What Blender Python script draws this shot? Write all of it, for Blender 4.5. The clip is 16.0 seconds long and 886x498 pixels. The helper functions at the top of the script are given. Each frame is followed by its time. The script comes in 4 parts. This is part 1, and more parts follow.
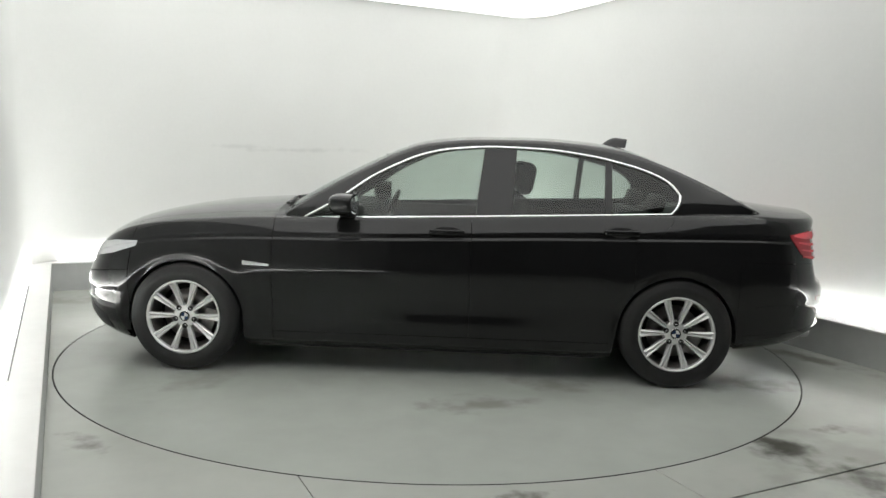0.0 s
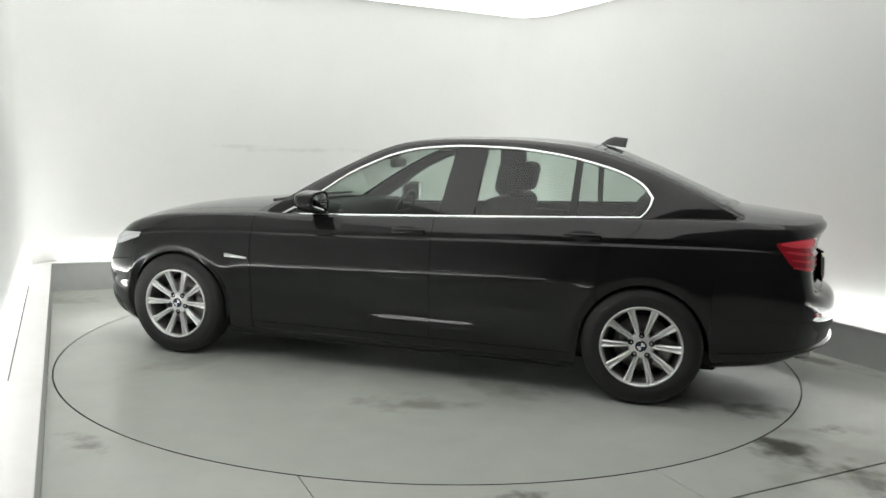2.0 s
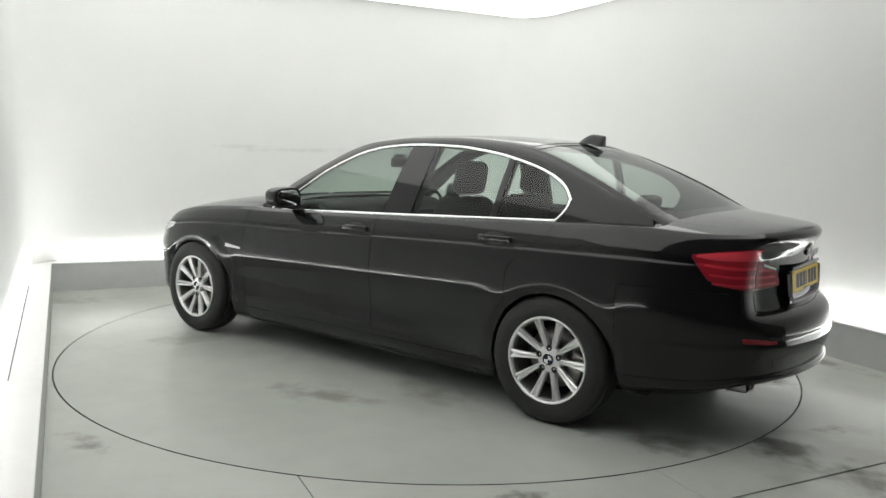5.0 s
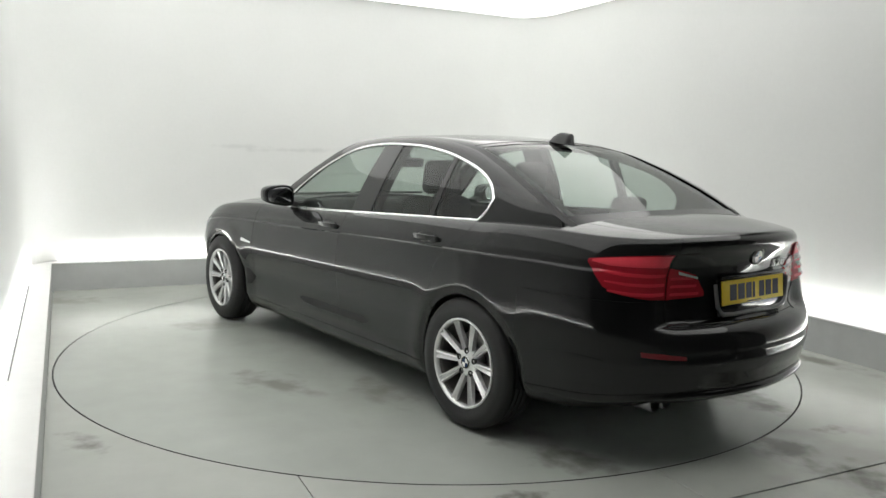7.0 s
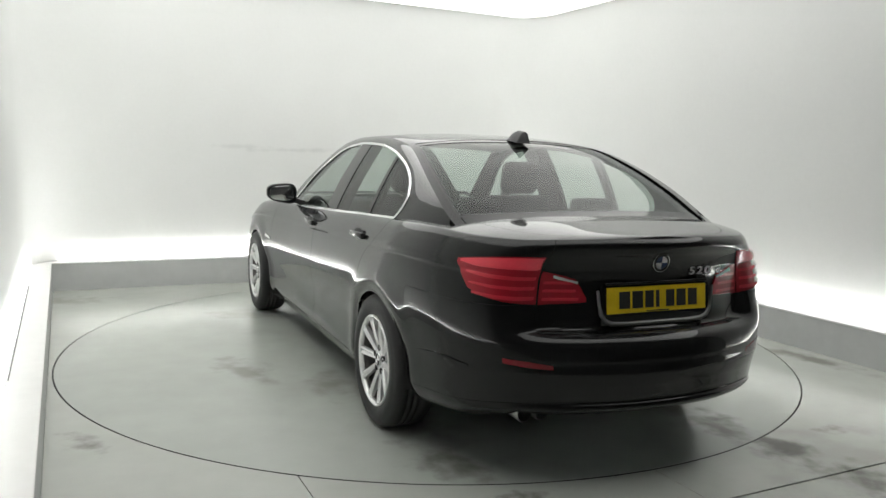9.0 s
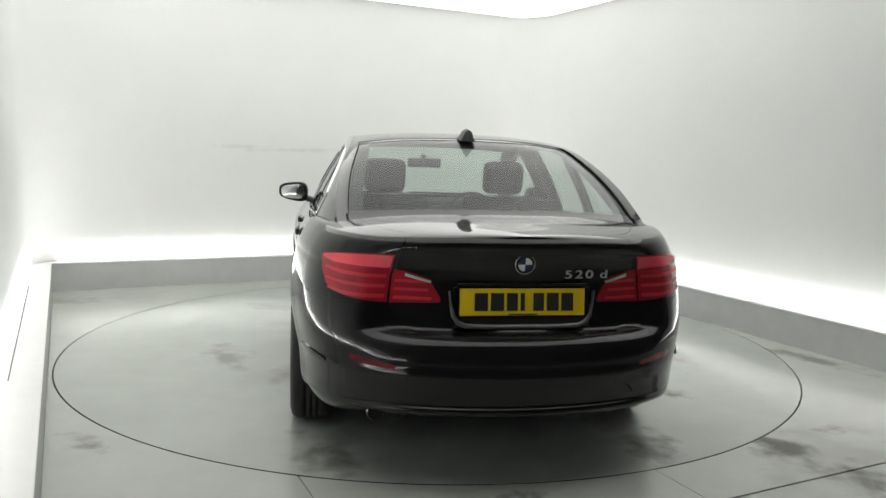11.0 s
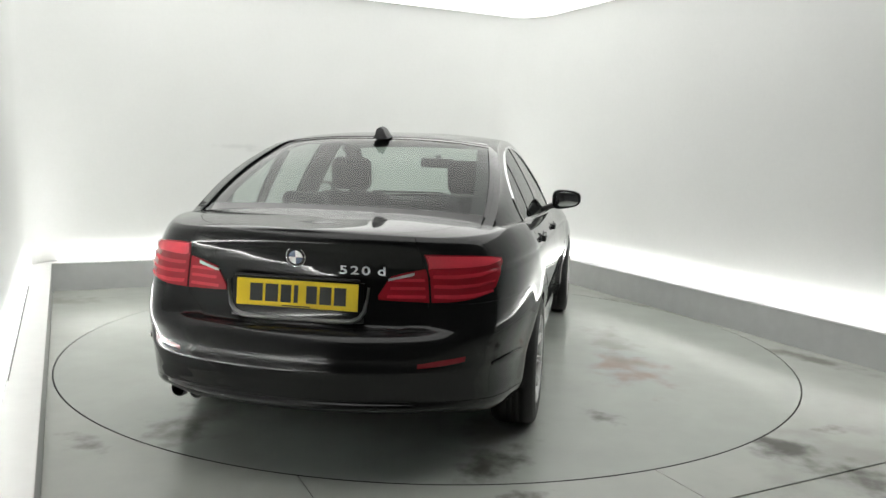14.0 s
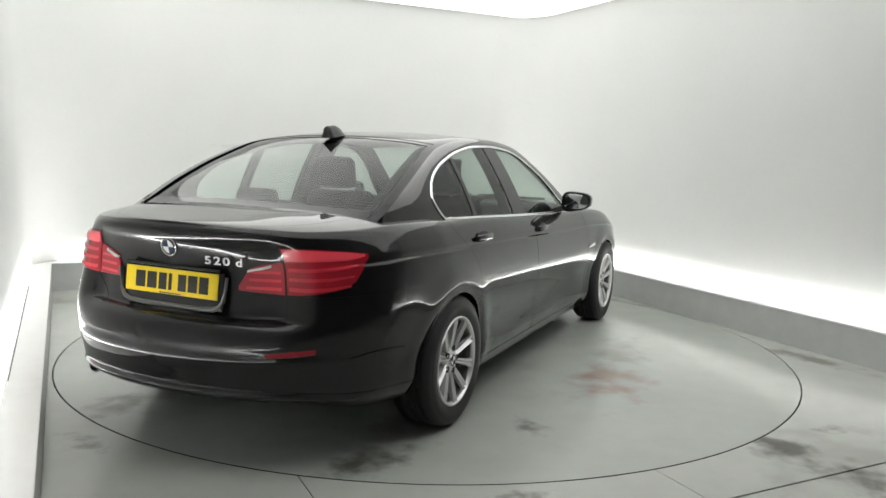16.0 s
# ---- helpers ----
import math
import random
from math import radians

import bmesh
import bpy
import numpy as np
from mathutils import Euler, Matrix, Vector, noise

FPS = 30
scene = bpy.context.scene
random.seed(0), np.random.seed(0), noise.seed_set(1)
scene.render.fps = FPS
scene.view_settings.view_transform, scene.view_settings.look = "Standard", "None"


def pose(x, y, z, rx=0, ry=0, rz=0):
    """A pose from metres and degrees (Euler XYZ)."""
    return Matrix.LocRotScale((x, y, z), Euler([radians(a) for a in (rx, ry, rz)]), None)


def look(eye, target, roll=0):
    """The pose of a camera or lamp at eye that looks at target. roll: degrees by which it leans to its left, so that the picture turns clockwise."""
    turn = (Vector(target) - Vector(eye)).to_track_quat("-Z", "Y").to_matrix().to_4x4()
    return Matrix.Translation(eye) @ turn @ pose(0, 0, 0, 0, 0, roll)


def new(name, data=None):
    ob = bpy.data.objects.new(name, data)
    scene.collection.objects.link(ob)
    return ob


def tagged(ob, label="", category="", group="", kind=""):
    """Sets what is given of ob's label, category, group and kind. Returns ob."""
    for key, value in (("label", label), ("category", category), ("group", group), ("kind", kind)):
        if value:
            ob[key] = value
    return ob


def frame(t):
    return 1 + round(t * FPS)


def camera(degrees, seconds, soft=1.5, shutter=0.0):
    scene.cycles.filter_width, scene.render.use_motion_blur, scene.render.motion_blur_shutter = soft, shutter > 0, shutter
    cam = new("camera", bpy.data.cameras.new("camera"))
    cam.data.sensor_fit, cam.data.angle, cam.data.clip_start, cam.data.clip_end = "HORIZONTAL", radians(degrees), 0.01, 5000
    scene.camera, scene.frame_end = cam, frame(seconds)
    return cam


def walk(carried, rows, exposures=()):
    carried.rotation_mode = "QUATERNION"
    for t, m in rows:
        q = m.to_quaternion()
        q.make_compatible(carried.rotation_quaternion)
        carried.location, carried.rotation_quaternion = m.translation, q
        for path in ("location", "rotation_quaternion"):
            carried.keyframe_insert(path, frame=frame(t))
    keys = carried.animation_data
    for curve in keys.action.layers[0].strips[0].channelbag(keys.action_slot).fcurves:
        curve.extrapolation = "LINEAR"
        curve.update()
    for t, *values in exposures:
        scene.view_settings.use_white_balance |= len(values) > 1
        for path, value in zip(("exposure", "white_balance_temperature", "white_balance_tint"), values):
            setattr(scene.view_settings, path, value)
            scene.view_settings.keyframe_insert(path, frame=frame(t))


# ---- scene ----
# a camera that stands still before a turntable with a black saloon car on it
cam = camera(59.51, 16.0)
EYE = (0.0, -5.542, 1.377)
AIM = (EYE[0] + 0.012705, EYE[1] + 0.991991, EYE[2] - 0.125667)
walk(cam, [(0.0, look(EYE, AIM, 1.69)), (16.0, look(EYE, AIM, 1.69))], exposures=[(0.0, 0.0), (16.0, 0.0)])

TURN_0, TURN_RATE = 176.69, -7.029       # the table's angle in degrees, and degrees per second
OFF = (-0.035, 0.041)                    # the car's middle on the table
ROOM_TURN = 25.5
ROOM = pose(0, 0, 0, 0, 0, ROOM_TURN)
PIT_U, PIT_V = 2.5, 2.82                 # half sizes of the pit between the kerbs
KERB_Z, KERB_W, WALL_D, TOP_Z = 0.26, 0.15, 0.27, 2.975
DARK_V = -3.6                            # the white booth ends here, the dark hall begins
TABLE_R = 2.468
STRIP_E, PANEL_E = 30.5, 1.18

world = bpy.data.worlds.new("world")
scene.world = world
world.use_nodes = True
world.node_tree.nodes["Background"].inputs[0].default_value = (0.8, 0.85, 0.85, 1)
world.node_tree.nodes["Background"].inputs[1].default_value = 0.02


# ---- materials ----
def mat(name, rgb, rough=0.5, metal=0.0, spec=0.5, coat=0.0, grain=None, stain=None, bump=0.0, bump_size=60.0, emit=0.0, rough_var=0.0):
    """A principled material; grain and stain: (size, amount) of a fine and a coarse variation."""
    m = bpy.data.materials.new(name)
    m.use_nodes = True
    nt = m.node_tree
    b = nt.nodes["Principled BSDF"]
    b.inputs["Roughness"].default_value = rough
    b.inputs["Metallic"].default_value = metal
    b.inputs["Specular IOR Level"].default_value = spec
    b.inputs["Coat Weight"].default_value = coat
    b.inputs["Coat Roughness"].default_value = 0.03
    b.inputs["Base Color"].default_value = (*rgb, 1)
    if emit:
        b.inputs["Emission Color"].default_value = (*rgb, 1)
        b.inputs["Emission Strength"].default_value = emit
    co = nt.nodes.new("ShaderNodeTexCoord").outputs["Object"]
    colour = None
    for size, amount in [v for v in (grain, stain) if v]:
        n = nt.nodes.new("ShaderNodeTexNoise")
        n.inputs["Scale"].default_value = size
        n.inputs["Detail"].default_value = 3
        nt.links.new(co, n.inputs["Vector"])
        r = nt.nodes.new("ShaderNodeMapRange")
        r.inputs[1].default_value, r.inputs[2].default_value = 0.15, 0.85
        r.inputs[3].default_value, r.inputs[4].default_value = 1 - amount, 1 + amount
        nt.links.new(n.outputs[0], r.inputs[0])
        mul = nt.nodes.new("ShaderNodeMix")
        mul.data_type, mul.blend_type = "RGBA", "MULTIPLY"
        mul.inputs[0].default_value = 1
        if colour is None:
            mul.inputs[6].default_value = (*rgb, 1)
        else:
            nt.links.new(colour, mul.inputs[6])
        nt.links.new(r.outputs[0], mul.inputs[7])
        colour = mul.outputs[2]
    if colour is not None:
        nt.links.new(colour, b.inputs["Base Color"])
    if rough_var:
        n = nt.nodes.new("ShaderNodeTexNoise")
        n.inputs["Scale"].default_value = 1.3
        n.inputs["Detail"].default_value = 5
        nt.links.new(co, n.inputs["Vector"])
        r = nt.nodes.new("ShaderNodeMapRange")
        r.inputs[1].default_value, r.inputs[2].default_value = 0.15, 0.85
        r.inputs[3].default_value, r.inputs[4].default_value = rough - rough_var, rough + rough_var
        nt.links.new(n.outputs[0], r.inputs[0])
        nt.links.new(r.outputs[0], b.inputs["Roughness"])
    if bump:
        n = nt.nodes.new("ShaderNodeTexNoise")
        n.inputs["Scale"].default_value = bump_size
        nt.links.new(co, n.inputs["Vector"])
        bp = nt.nodes.new("ShaderNodeBump")
        bp.inputs["Strength"].default_value = bump
        bp.inputs["Distance"].default_value = 0.01
        nt.links.new(n.outputs[0], bp.inputs["Height"])
        nt.links.new(bp.outputs[0], b.inputs["Normal"])
    return m


def glass(name, tint, ior=1.45, rough=0.0):
    m = bpy.data.materials.new(name)
    m.use_nodes = True
    nt = m.node_tree
    nt.nodes.clear()
    out = nt.nodes.new("ShaderNodeOutputMaterial")
    mix = nt.nodes.new("ShaderNodeMixShader")
    lw = nt.nodes.new("ShaderNodeLayerWeight")
    lw.inputs[0].default_value = 0.5
    pw = nt.nodes.new("ShaderNodeMath")
    pw.operation, pw.inputs[1].default_value = "POWER", 5.0
    nt.links.new(lw.outputs["Facing"], pw.inputs[0])
    fr = nt.nodes.new("ShaderNodeMapRange")
    fr.inputs[3].default_value, fr.inputs[4].default_value = ((ior - 1) / (ior + 1)) ** 2 * 1.6, 1.0
    nt.links.new(pw.outputs[0], fr.inputs[0])
    tr = nt.nodes.new("ShaderNodeBsdfTransparent")
    tr.inputs[0].default_value = (*tint, 1)
    gl = nt.nodes.new("ShaderNodeBsdfGlossy")
    gl.inputs["Roughness"].default_value = rough
    nt.links.new(fr.outputs[0], mix.inputs[0])
    nt.links.new(tr.outputs[0], mix.inputs[1])
    nt.links.new(gl.outputs[0], mix.inputs[2])
    nt.links.new(mix.outputs[0], out.inputs[0])
    return m


def dark_marks(m, spots, at=None):
    """Dirt, damp and other marks of their own shape on a floor: (x, y, half length, half width, turn, colour,
    strength); at: on the upright plane y = at, with z for y.
    """
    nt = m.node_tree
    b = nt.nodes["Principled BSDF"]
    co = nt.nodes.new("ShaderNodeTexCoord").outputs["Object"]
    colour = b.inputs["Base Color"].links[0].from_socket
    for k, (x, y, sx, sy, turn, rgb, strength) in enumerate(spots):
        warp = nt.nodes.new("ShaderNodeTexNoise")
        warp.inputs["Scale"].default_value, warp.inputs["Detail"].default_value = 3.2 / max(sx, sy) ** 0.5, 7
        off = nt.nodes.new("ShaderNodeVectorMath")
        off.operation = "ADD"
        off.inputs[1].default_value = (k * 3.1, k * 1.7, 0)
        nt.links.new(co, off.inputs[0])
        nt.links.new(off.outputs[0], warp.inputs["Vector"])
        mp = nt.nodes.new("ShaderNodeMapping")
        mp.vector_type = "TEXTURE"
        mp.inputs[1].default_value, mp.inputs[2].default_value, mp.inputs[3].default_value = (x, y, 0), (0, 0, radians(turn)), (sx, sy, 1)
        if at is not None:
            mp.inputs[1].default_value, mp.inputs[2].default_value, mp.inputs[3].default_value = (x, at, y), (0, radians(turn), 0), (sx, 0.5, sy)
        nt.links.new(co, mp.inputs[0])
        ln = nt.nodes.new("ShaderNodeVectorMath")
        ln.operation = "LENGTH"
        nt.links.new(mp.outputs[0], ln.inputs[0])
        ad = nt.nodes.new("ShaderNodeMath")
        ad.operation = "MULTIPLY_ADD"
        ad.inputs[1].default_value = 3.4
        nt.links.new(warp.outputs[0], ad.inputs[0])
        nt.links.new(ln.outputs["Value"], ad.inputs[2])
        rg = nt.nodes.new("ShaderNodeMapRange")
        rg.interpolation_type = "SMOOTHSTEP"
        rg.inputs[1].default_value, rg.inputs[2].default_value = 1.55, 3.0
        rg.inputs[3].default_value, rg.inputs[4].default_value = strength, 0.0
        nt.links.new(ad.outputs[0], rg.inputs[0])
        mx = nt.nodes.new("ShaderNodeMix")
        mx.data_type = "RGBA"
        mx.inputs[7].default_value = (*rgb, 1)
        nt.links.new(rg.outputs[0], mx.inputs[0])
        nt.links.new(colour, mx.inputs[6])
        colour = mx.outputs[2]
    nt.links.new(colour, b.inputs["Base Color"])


WALL = mat("white_wall_paint", (0.70, 0.71, 0.695), 0.75, grain=(30, 0.015), stain=(0.8, 0.04), bump=0.03)
CEIL = mat("ceiling_paint", (0.78, 0.78, 0.77), 0.8, grain=(20, 0.02), stain=(1, 0.03))
HALL = mat("dark_hall_paint", (0.12, 0.12, 0.12), 0.8, grain=(8, 0.15), stain=(1, 0.2))
KERB = mat("kerb_paint", (0.50, 0.51, 0.505), 0.5, grain=(12, 0.05), stain=(2.2, 0.10), bump=0.05)
KTOP = mat("kerb_top_paint", (0.80, 0.80, 0.79), 0.45, grain=(14, 0.03), stain=(2, 0.04))
FLOOR = mat("painted_floor_plate", (0.455, 0.472, 0.435), 0.21, spec=0.5, grain=(6, 0.05), stain=(0.7, 0.10))
DISC = mat("painted_table_plate", (0.425, 0.45, 0.415), 0.20, spec=0.5, grain=(5, 0.05), stain=(0.6, 0.10))
GAP = mat("gap_shadow_rubber", (0.012, 0.012, 0.012), 0.8, grain=(30, 0.1))
STRIP = mat("light_strip_diffuser", (1.0, 1.0, 0.98), 0.5, emit=STRIP_E)
PANEL = mat("ceiling_light_diffuser", (1.0, 1.0, 0.98), 0.5, emit=PANEL_E)
ALU = mat("lamp_aluminium", (0.6, 0.6, 0.6), 0.4, metal=1, grain=(40, 0.05))
PAINT = mat("black_car_paint", (0.0075, 0.0077, 0.008), 0.4, spec=0.05, coat=1.0, grain=(400, 0.05))
TRIM = mat("black_plastic_trim", (0.010, 0.010, 0.011), 0.42, grain=(200, 0.1), bump=0.05, bump_size=500)
PAINT.node_tree.nodes["Principled BSDF"].inputs["Coat IOR"].default_value = 1.44
GLOSS = mat("gloss_black_trim", (0.004, 0.004, 0.005), 0.08, grain=(200, 0.05))
RUBBER = mat("tyre_rubber", (0.012, 0.012, 0.0125), 0.62, grain=(60, 0.12), bump=0.1, bump_size=150)
# a darker grey than ALLOY, for the barrel behind the spokes
DARK_ALLOY = mat("dark_grey_alloy", (0.09, 0.085, 0.08), 0.6, metal=0.3, grain=(60, 0.15))
ALLOY = mat("silver_alloy", (0.86, 0.86, 0.86), 0.27, metal=0.50, grain=(60, 0.03))
BRAKE = mat("brake_steel", (0.30, 0.29, 0.28), 0.45, metal=0.9, grain=(70, 0.15))
CHROME = mat("polished_chrome", (0.86, 0.87, 0.87), 0.12, metal=1.0, grain=(90, 0.02))
# grey of the plate trim, with the recess ledge's reflection put into it
LEDGE_GLINT = mat("ledge_glint_trim", (0.20, 0.20, 0.20), 0.33, metal=0.9, grain=(90, 0.04))
STEEL = mat("exhaust_steel", (0.36, 0.36, 0.36), 0.28, metal=1.0, grain=(60, 0.1))
RED = mat("red_lamp_lens", (0.66, 0.036, 0.058), 0.10, coat=0.6, grain=(120, 0.06))
RED_B = mat("bright_red_lamp_lens", (0.85, 0.075, 0.105), 0.10, coat=0.6, grain=(120, 0.06))
RED_D = mat("dark_red_lamp_lens", (0.36, 0.014, 0.026), 0.12, coat=0.6, grain=(120, 0.06))
REFL = mat("dim_red_reflector", (0.20, 0.006, 0.012), 0.2, coat=0.4, grain=(120, 0.06))
CLEAR = mat("clear_lamp_lens", (0.55, 0.56, 0.57), 0.12, coat=0.6, grain=(60, 0.05))
YELLOW = mat("yellow_plate", (0.80, 0.58, 0.015), 0.35, grain=(80, 0.03))
INK = mat("plate_ink", (0.02, 0.02, 0.02), 0.4, grain=(80, 0.05))
BLUE = mat("badge_blue", (0.02, 0.042, 0.10), 0.2, grain=(200, 0.04))
WHITE_E = mat("badge_white", (0.8, 0.8, 0.8), 0.2, grain=(200, 0.02))
CLOTH = mat("dark_seat_cloth", (0.022, 0.022, 0.023), 0.85, grain=(90, 0.15), bump=0.1, bump_size=300)
LINER = mat("dark_cabin_liner", (0.028, 0.028, 0.028), 0.8, grain=(50, 0.1))
HEADLINE = mat("pale_headlining", (0.22, 0.22, 0.21), 0.9, grain=(80, 0.05))
MIRROR = mat("mirror_glass", (0.85, 0.87, 0.88), 0.02, metal=1.0)
GLASS = glass("green_tinted_glass", (0.66, 0.73, 0.69))
WET = (0.055, 0.052, 0.042)
# REDDISH colours one faint red patch on the table
DIRT, DAMP_DARK, REDDISH = (0.10, 0.095, 0.08), (0.19, 0.185, 0.16), (0.28, 0.17, 0.15)
# the 1.9 by 0.9 spot: a broad faint darkening beneath the car
dark_marks(DISC, [(-0.37, 1.40, 0.30, 0.13, 20, DAMP_DARK, 0.6), (-2.12, 0.78, 0.26, 0.13, 25, DIRT, 0.7), (-1.75, 0.72, 0.40, 0.16, 5, DAMP_DARK, 0.45), (-2.14, -0.73, 0.28, 0.14, -20, WET, 0.85),
            (-1.75, -0.70, 0.40, 0.15, -5, DAMP_DARK, 0.6), (-0.35, -1.40, 0.40, 0.24, 15, REDDISH, 0.7), (-1.36, -1.22, 0.13, 0.07, 40, DIRT, 0.7), (-0.1, 0.2, 1.9, 0.9, 0, DAMP_DARK, 0.22),
            (-0.82, 0.98, 0.30, 0.12, 0, DAMP_DARK, 0.5), (0.3, -1.3, 0.5, 0.16, 8, DAMP_DARK, 0.5), (1.3, 1.2, 0.4, 0.15, 60, DAMP_DARK, 0.4)])
# two faint grey level streaks across the back wall
dark_marks(WALL, [(-0.25, 1.335, 0.62, 0.028, -1, (0.40, 0.41, 0.40), 0.42), (-0.7, 1.36, 0.30, 0.02, 0, (0.40, 0.41, 0.40), 0.25)], 3.09)
dark_marks(FLOOR, [(0.71, -2.54, 0.14, 0.27, 10, WET, 0.95), (0.74, -2.92, 0.16, 0.20, 0, WET, 0.85), (0.9, -2.75, 0.6, 0.4, 20, DAMP_DARK, 0.35), (2.30, -1.40, 0.10, 0.42, 6, DAMP_DARK, 0.8), (2.40, 0.3, 0.10, 0.9, 0, DAMP_DARK, 0.5),
             (-2.33, -1.23, 0.07, 0.14, 20, DIRT, 0.6), (-0.77, -2.50, 0.12, 0.07, 0, DIRT, 0.8), (1.18, -2.42, 0.10, 0.05, 0, DAMP_DARK, 0.8), (-2.35, 2.3, 0.3, 0.2, 0, DAMP_DARK, 0.4)])


# ---- small builders ----
def part(name, bm, material, parent=None, label="", m=None):
    """Links a bmesh as one mesh object under a thing or a part."""
    me = bpy.data.meshes.new(name)
    bm.to_mesh(me)
    bm.free()
    return link(name, me, material, parent, label, m)


def link(name, me, material, parent=None, label="", m=None):
    ob = new(name, me)
    if not me.materials:
        me.materials.append(material)
    if parent is not None:
        ob.parent = parent
    if m is not None:
        ob.matrix_basis = m
    return tagged(ob, label)


def smooth(bm, on=True):
    for f in bm.faces:
        f.smooth = on
    return bm


def block(x0, x1, y0, y1, z0, z1, bevel=0.0, seg=2, bm=None):
    bm = bm or bmesh.new()
    vs = bmesh.ops.create_cube(bm, size=1)["verts"]
    for v in vs:
        v.co = ((x0 + x1) / 2 + v.co.x * (x1 - x0), (y0 + y1) / 2 + v.co.y * (y1 - y0), (z0 + z1) / 2 + v.co.z * (z1 - z0))
    if bevel:
        es = list({e for v in vs for e in v.link_edges})
        bmesh.ops.bevel(bm, geom=es, offset=bevel, segments=seg, profile=0.5, affect="EDGES")
    return bm


def lathe(profile, seg=48, closed=False, bm=None):
    """Turns (radius, y) pairs about the y axis."""
    bm = bm or bmesh.new()
    rings = []
    for k in range(seg):
        a = 2 * math.pi * k / seg
        rings.append([bm.verts.new((r * math.cos(a), y, r * math.sin(a))) for r, y in profile])
    n = len(profile)
    for k in range(seg):
        a, b = rings[k], rings[(k + 1) % seg]
        for j in range(n if closed else n - 1):
            j2 = (j + 1) % n
            q = [a[j], a[j2], b[j2], b[j]]
            bm.faces.new(q)
    bmesh.ops.remove_doubles(bm, verts=bm.verts, dist=1e-5)
    bmesh.ops.recalc_face_normals(bm, faces=bm.faces)
    return smooth(bm)


def grid_mesh(name, P, N=None, thick=0.0):
    """A mesh from a grid of points P[i, j], with normals N; thick: depth of a rim turned inwards."""
    ni, nj = P.shape[:2]
    verts = [tuple(p) for p in P.reshape(-1, 3)]
    idx = np.arange(ni * nj).reshape(ni, nj)
    faces = []
    for i in range(ni - 1):
        for j in range(nj - 1):
            q = [idx[i, j], idx[i + 1, j], idx[i + 1, j + 1], idx[i, j + 1]]
            faces.append([int(v) for v in q])
    normals = None if N is None else [tuple(p) for p in N.reshape(-1, 3)]
    if thick and N is not None:
        loop = list(idx[:, 0]) + list(idx[-1, 1:]) + list(idx[-2::-1, -1]) + list(idx[0, -2:0:-1])
        flat, nf = P.reshape(-1, 3), N.reshape(-1, 3)
        mid = flat.mean(0)
        b0 = len(verts)
        for a in loop:
            out = flat[a] - mid
            for d in (0.0, thick):
                verts.append(tuple(flat[a] - nf[a] * d))
                normals.append(tuple(out / (np.linalg.norm(out) + 1e-9)))
        L = len(loop)
        for k in range(L):
            a, b = b0 + 2 * k, b0 + 2 * ((k + 1) % L)
            faces.append([a, a + 1, b + 1, b])
    return raw_mesh(name, verts, faces, normals)


def raw_mesh(name, verts, faces, normals=None):
    me = bpy.data.meshes.new(name)
    # drop collapsed faces
    V = np.array(verts)
    good = []
    for f in faces:
        g = []
        for a in f:
            if not g or (np.abs(V[a] - V[g[-1]]).max() > 1e-5):
                g.append(a)
        if len(g) > 1 and np.abs(V[g[0]] - V[g[-1]]).max() < 1e-5:
            g.pop()
        if len(g) > 2:
            good.append(g)
    if normals is not None:
        NV = np.array(normals)
        for k, g in enumerate(good):
            n = np.zeros(3)
            for a, b in zip(g[1:-1], g[2:]):
                n += np.cross(V[a] - V[g[0]], V[b] - V[g[0]])
            if n @ NV[g].sum(0) < 0:
                good[k] = g[::-1]
    me.from_pydata(verts, [], good)
    me.polygons.foreach_set("use_smooth", [True] * len(me.polygons))
    if normals is not None:
        me.normals_split_custom_set_from_vertices(normals)
    me.update()
    return me


def smoothstep(a, b, x):
    t = np.clip((np.asarray(x, float) - a) / (b - a), 0, 1)
    return t * t * (3 - 2 * t)


def curve(xs, ys, x):
    """Smooth (monotone cubic) curve through the points."""
    xs, ys = np.array(xs, float), np.array(ys, float)
    if xs[0] > xs[-1]:
        xs, ys = xs[::-1], ys[::-1]
    h = np.diff(xs)
    d = np.diff(ys) / h
    m = np.zeros(len(xs))
    m[0], m[-1] = d[0], d[-1]
    for k in range(1, len(xs) - 1):
        if d[k - 1] * d[k] > 0:
            w1, w2 = 2 * h[k] + h[k - 1], h[k] + 2 * h[k - 1]
            m[k] = (w1 + w2) / (w1 / d[k - 1] + w2 / d[k])
    x = np.clip(np.asarray(x, float), xs[0], xs[-1])
    k = np.clip(np.searchsorted(xs, x) - 1, 0, len(h) - 1)
    t = (x - xs[k]) / h[k]
    return ((1 + 2 * t) * (1 - t) ** 2) * ys[k] + t * (1 - t) ** 2 * h[k] * m[k] + t * t * (3 - 2 * t) * ys[k + 1] + t * t * (t - 1) * h[k] * m[k + 1]


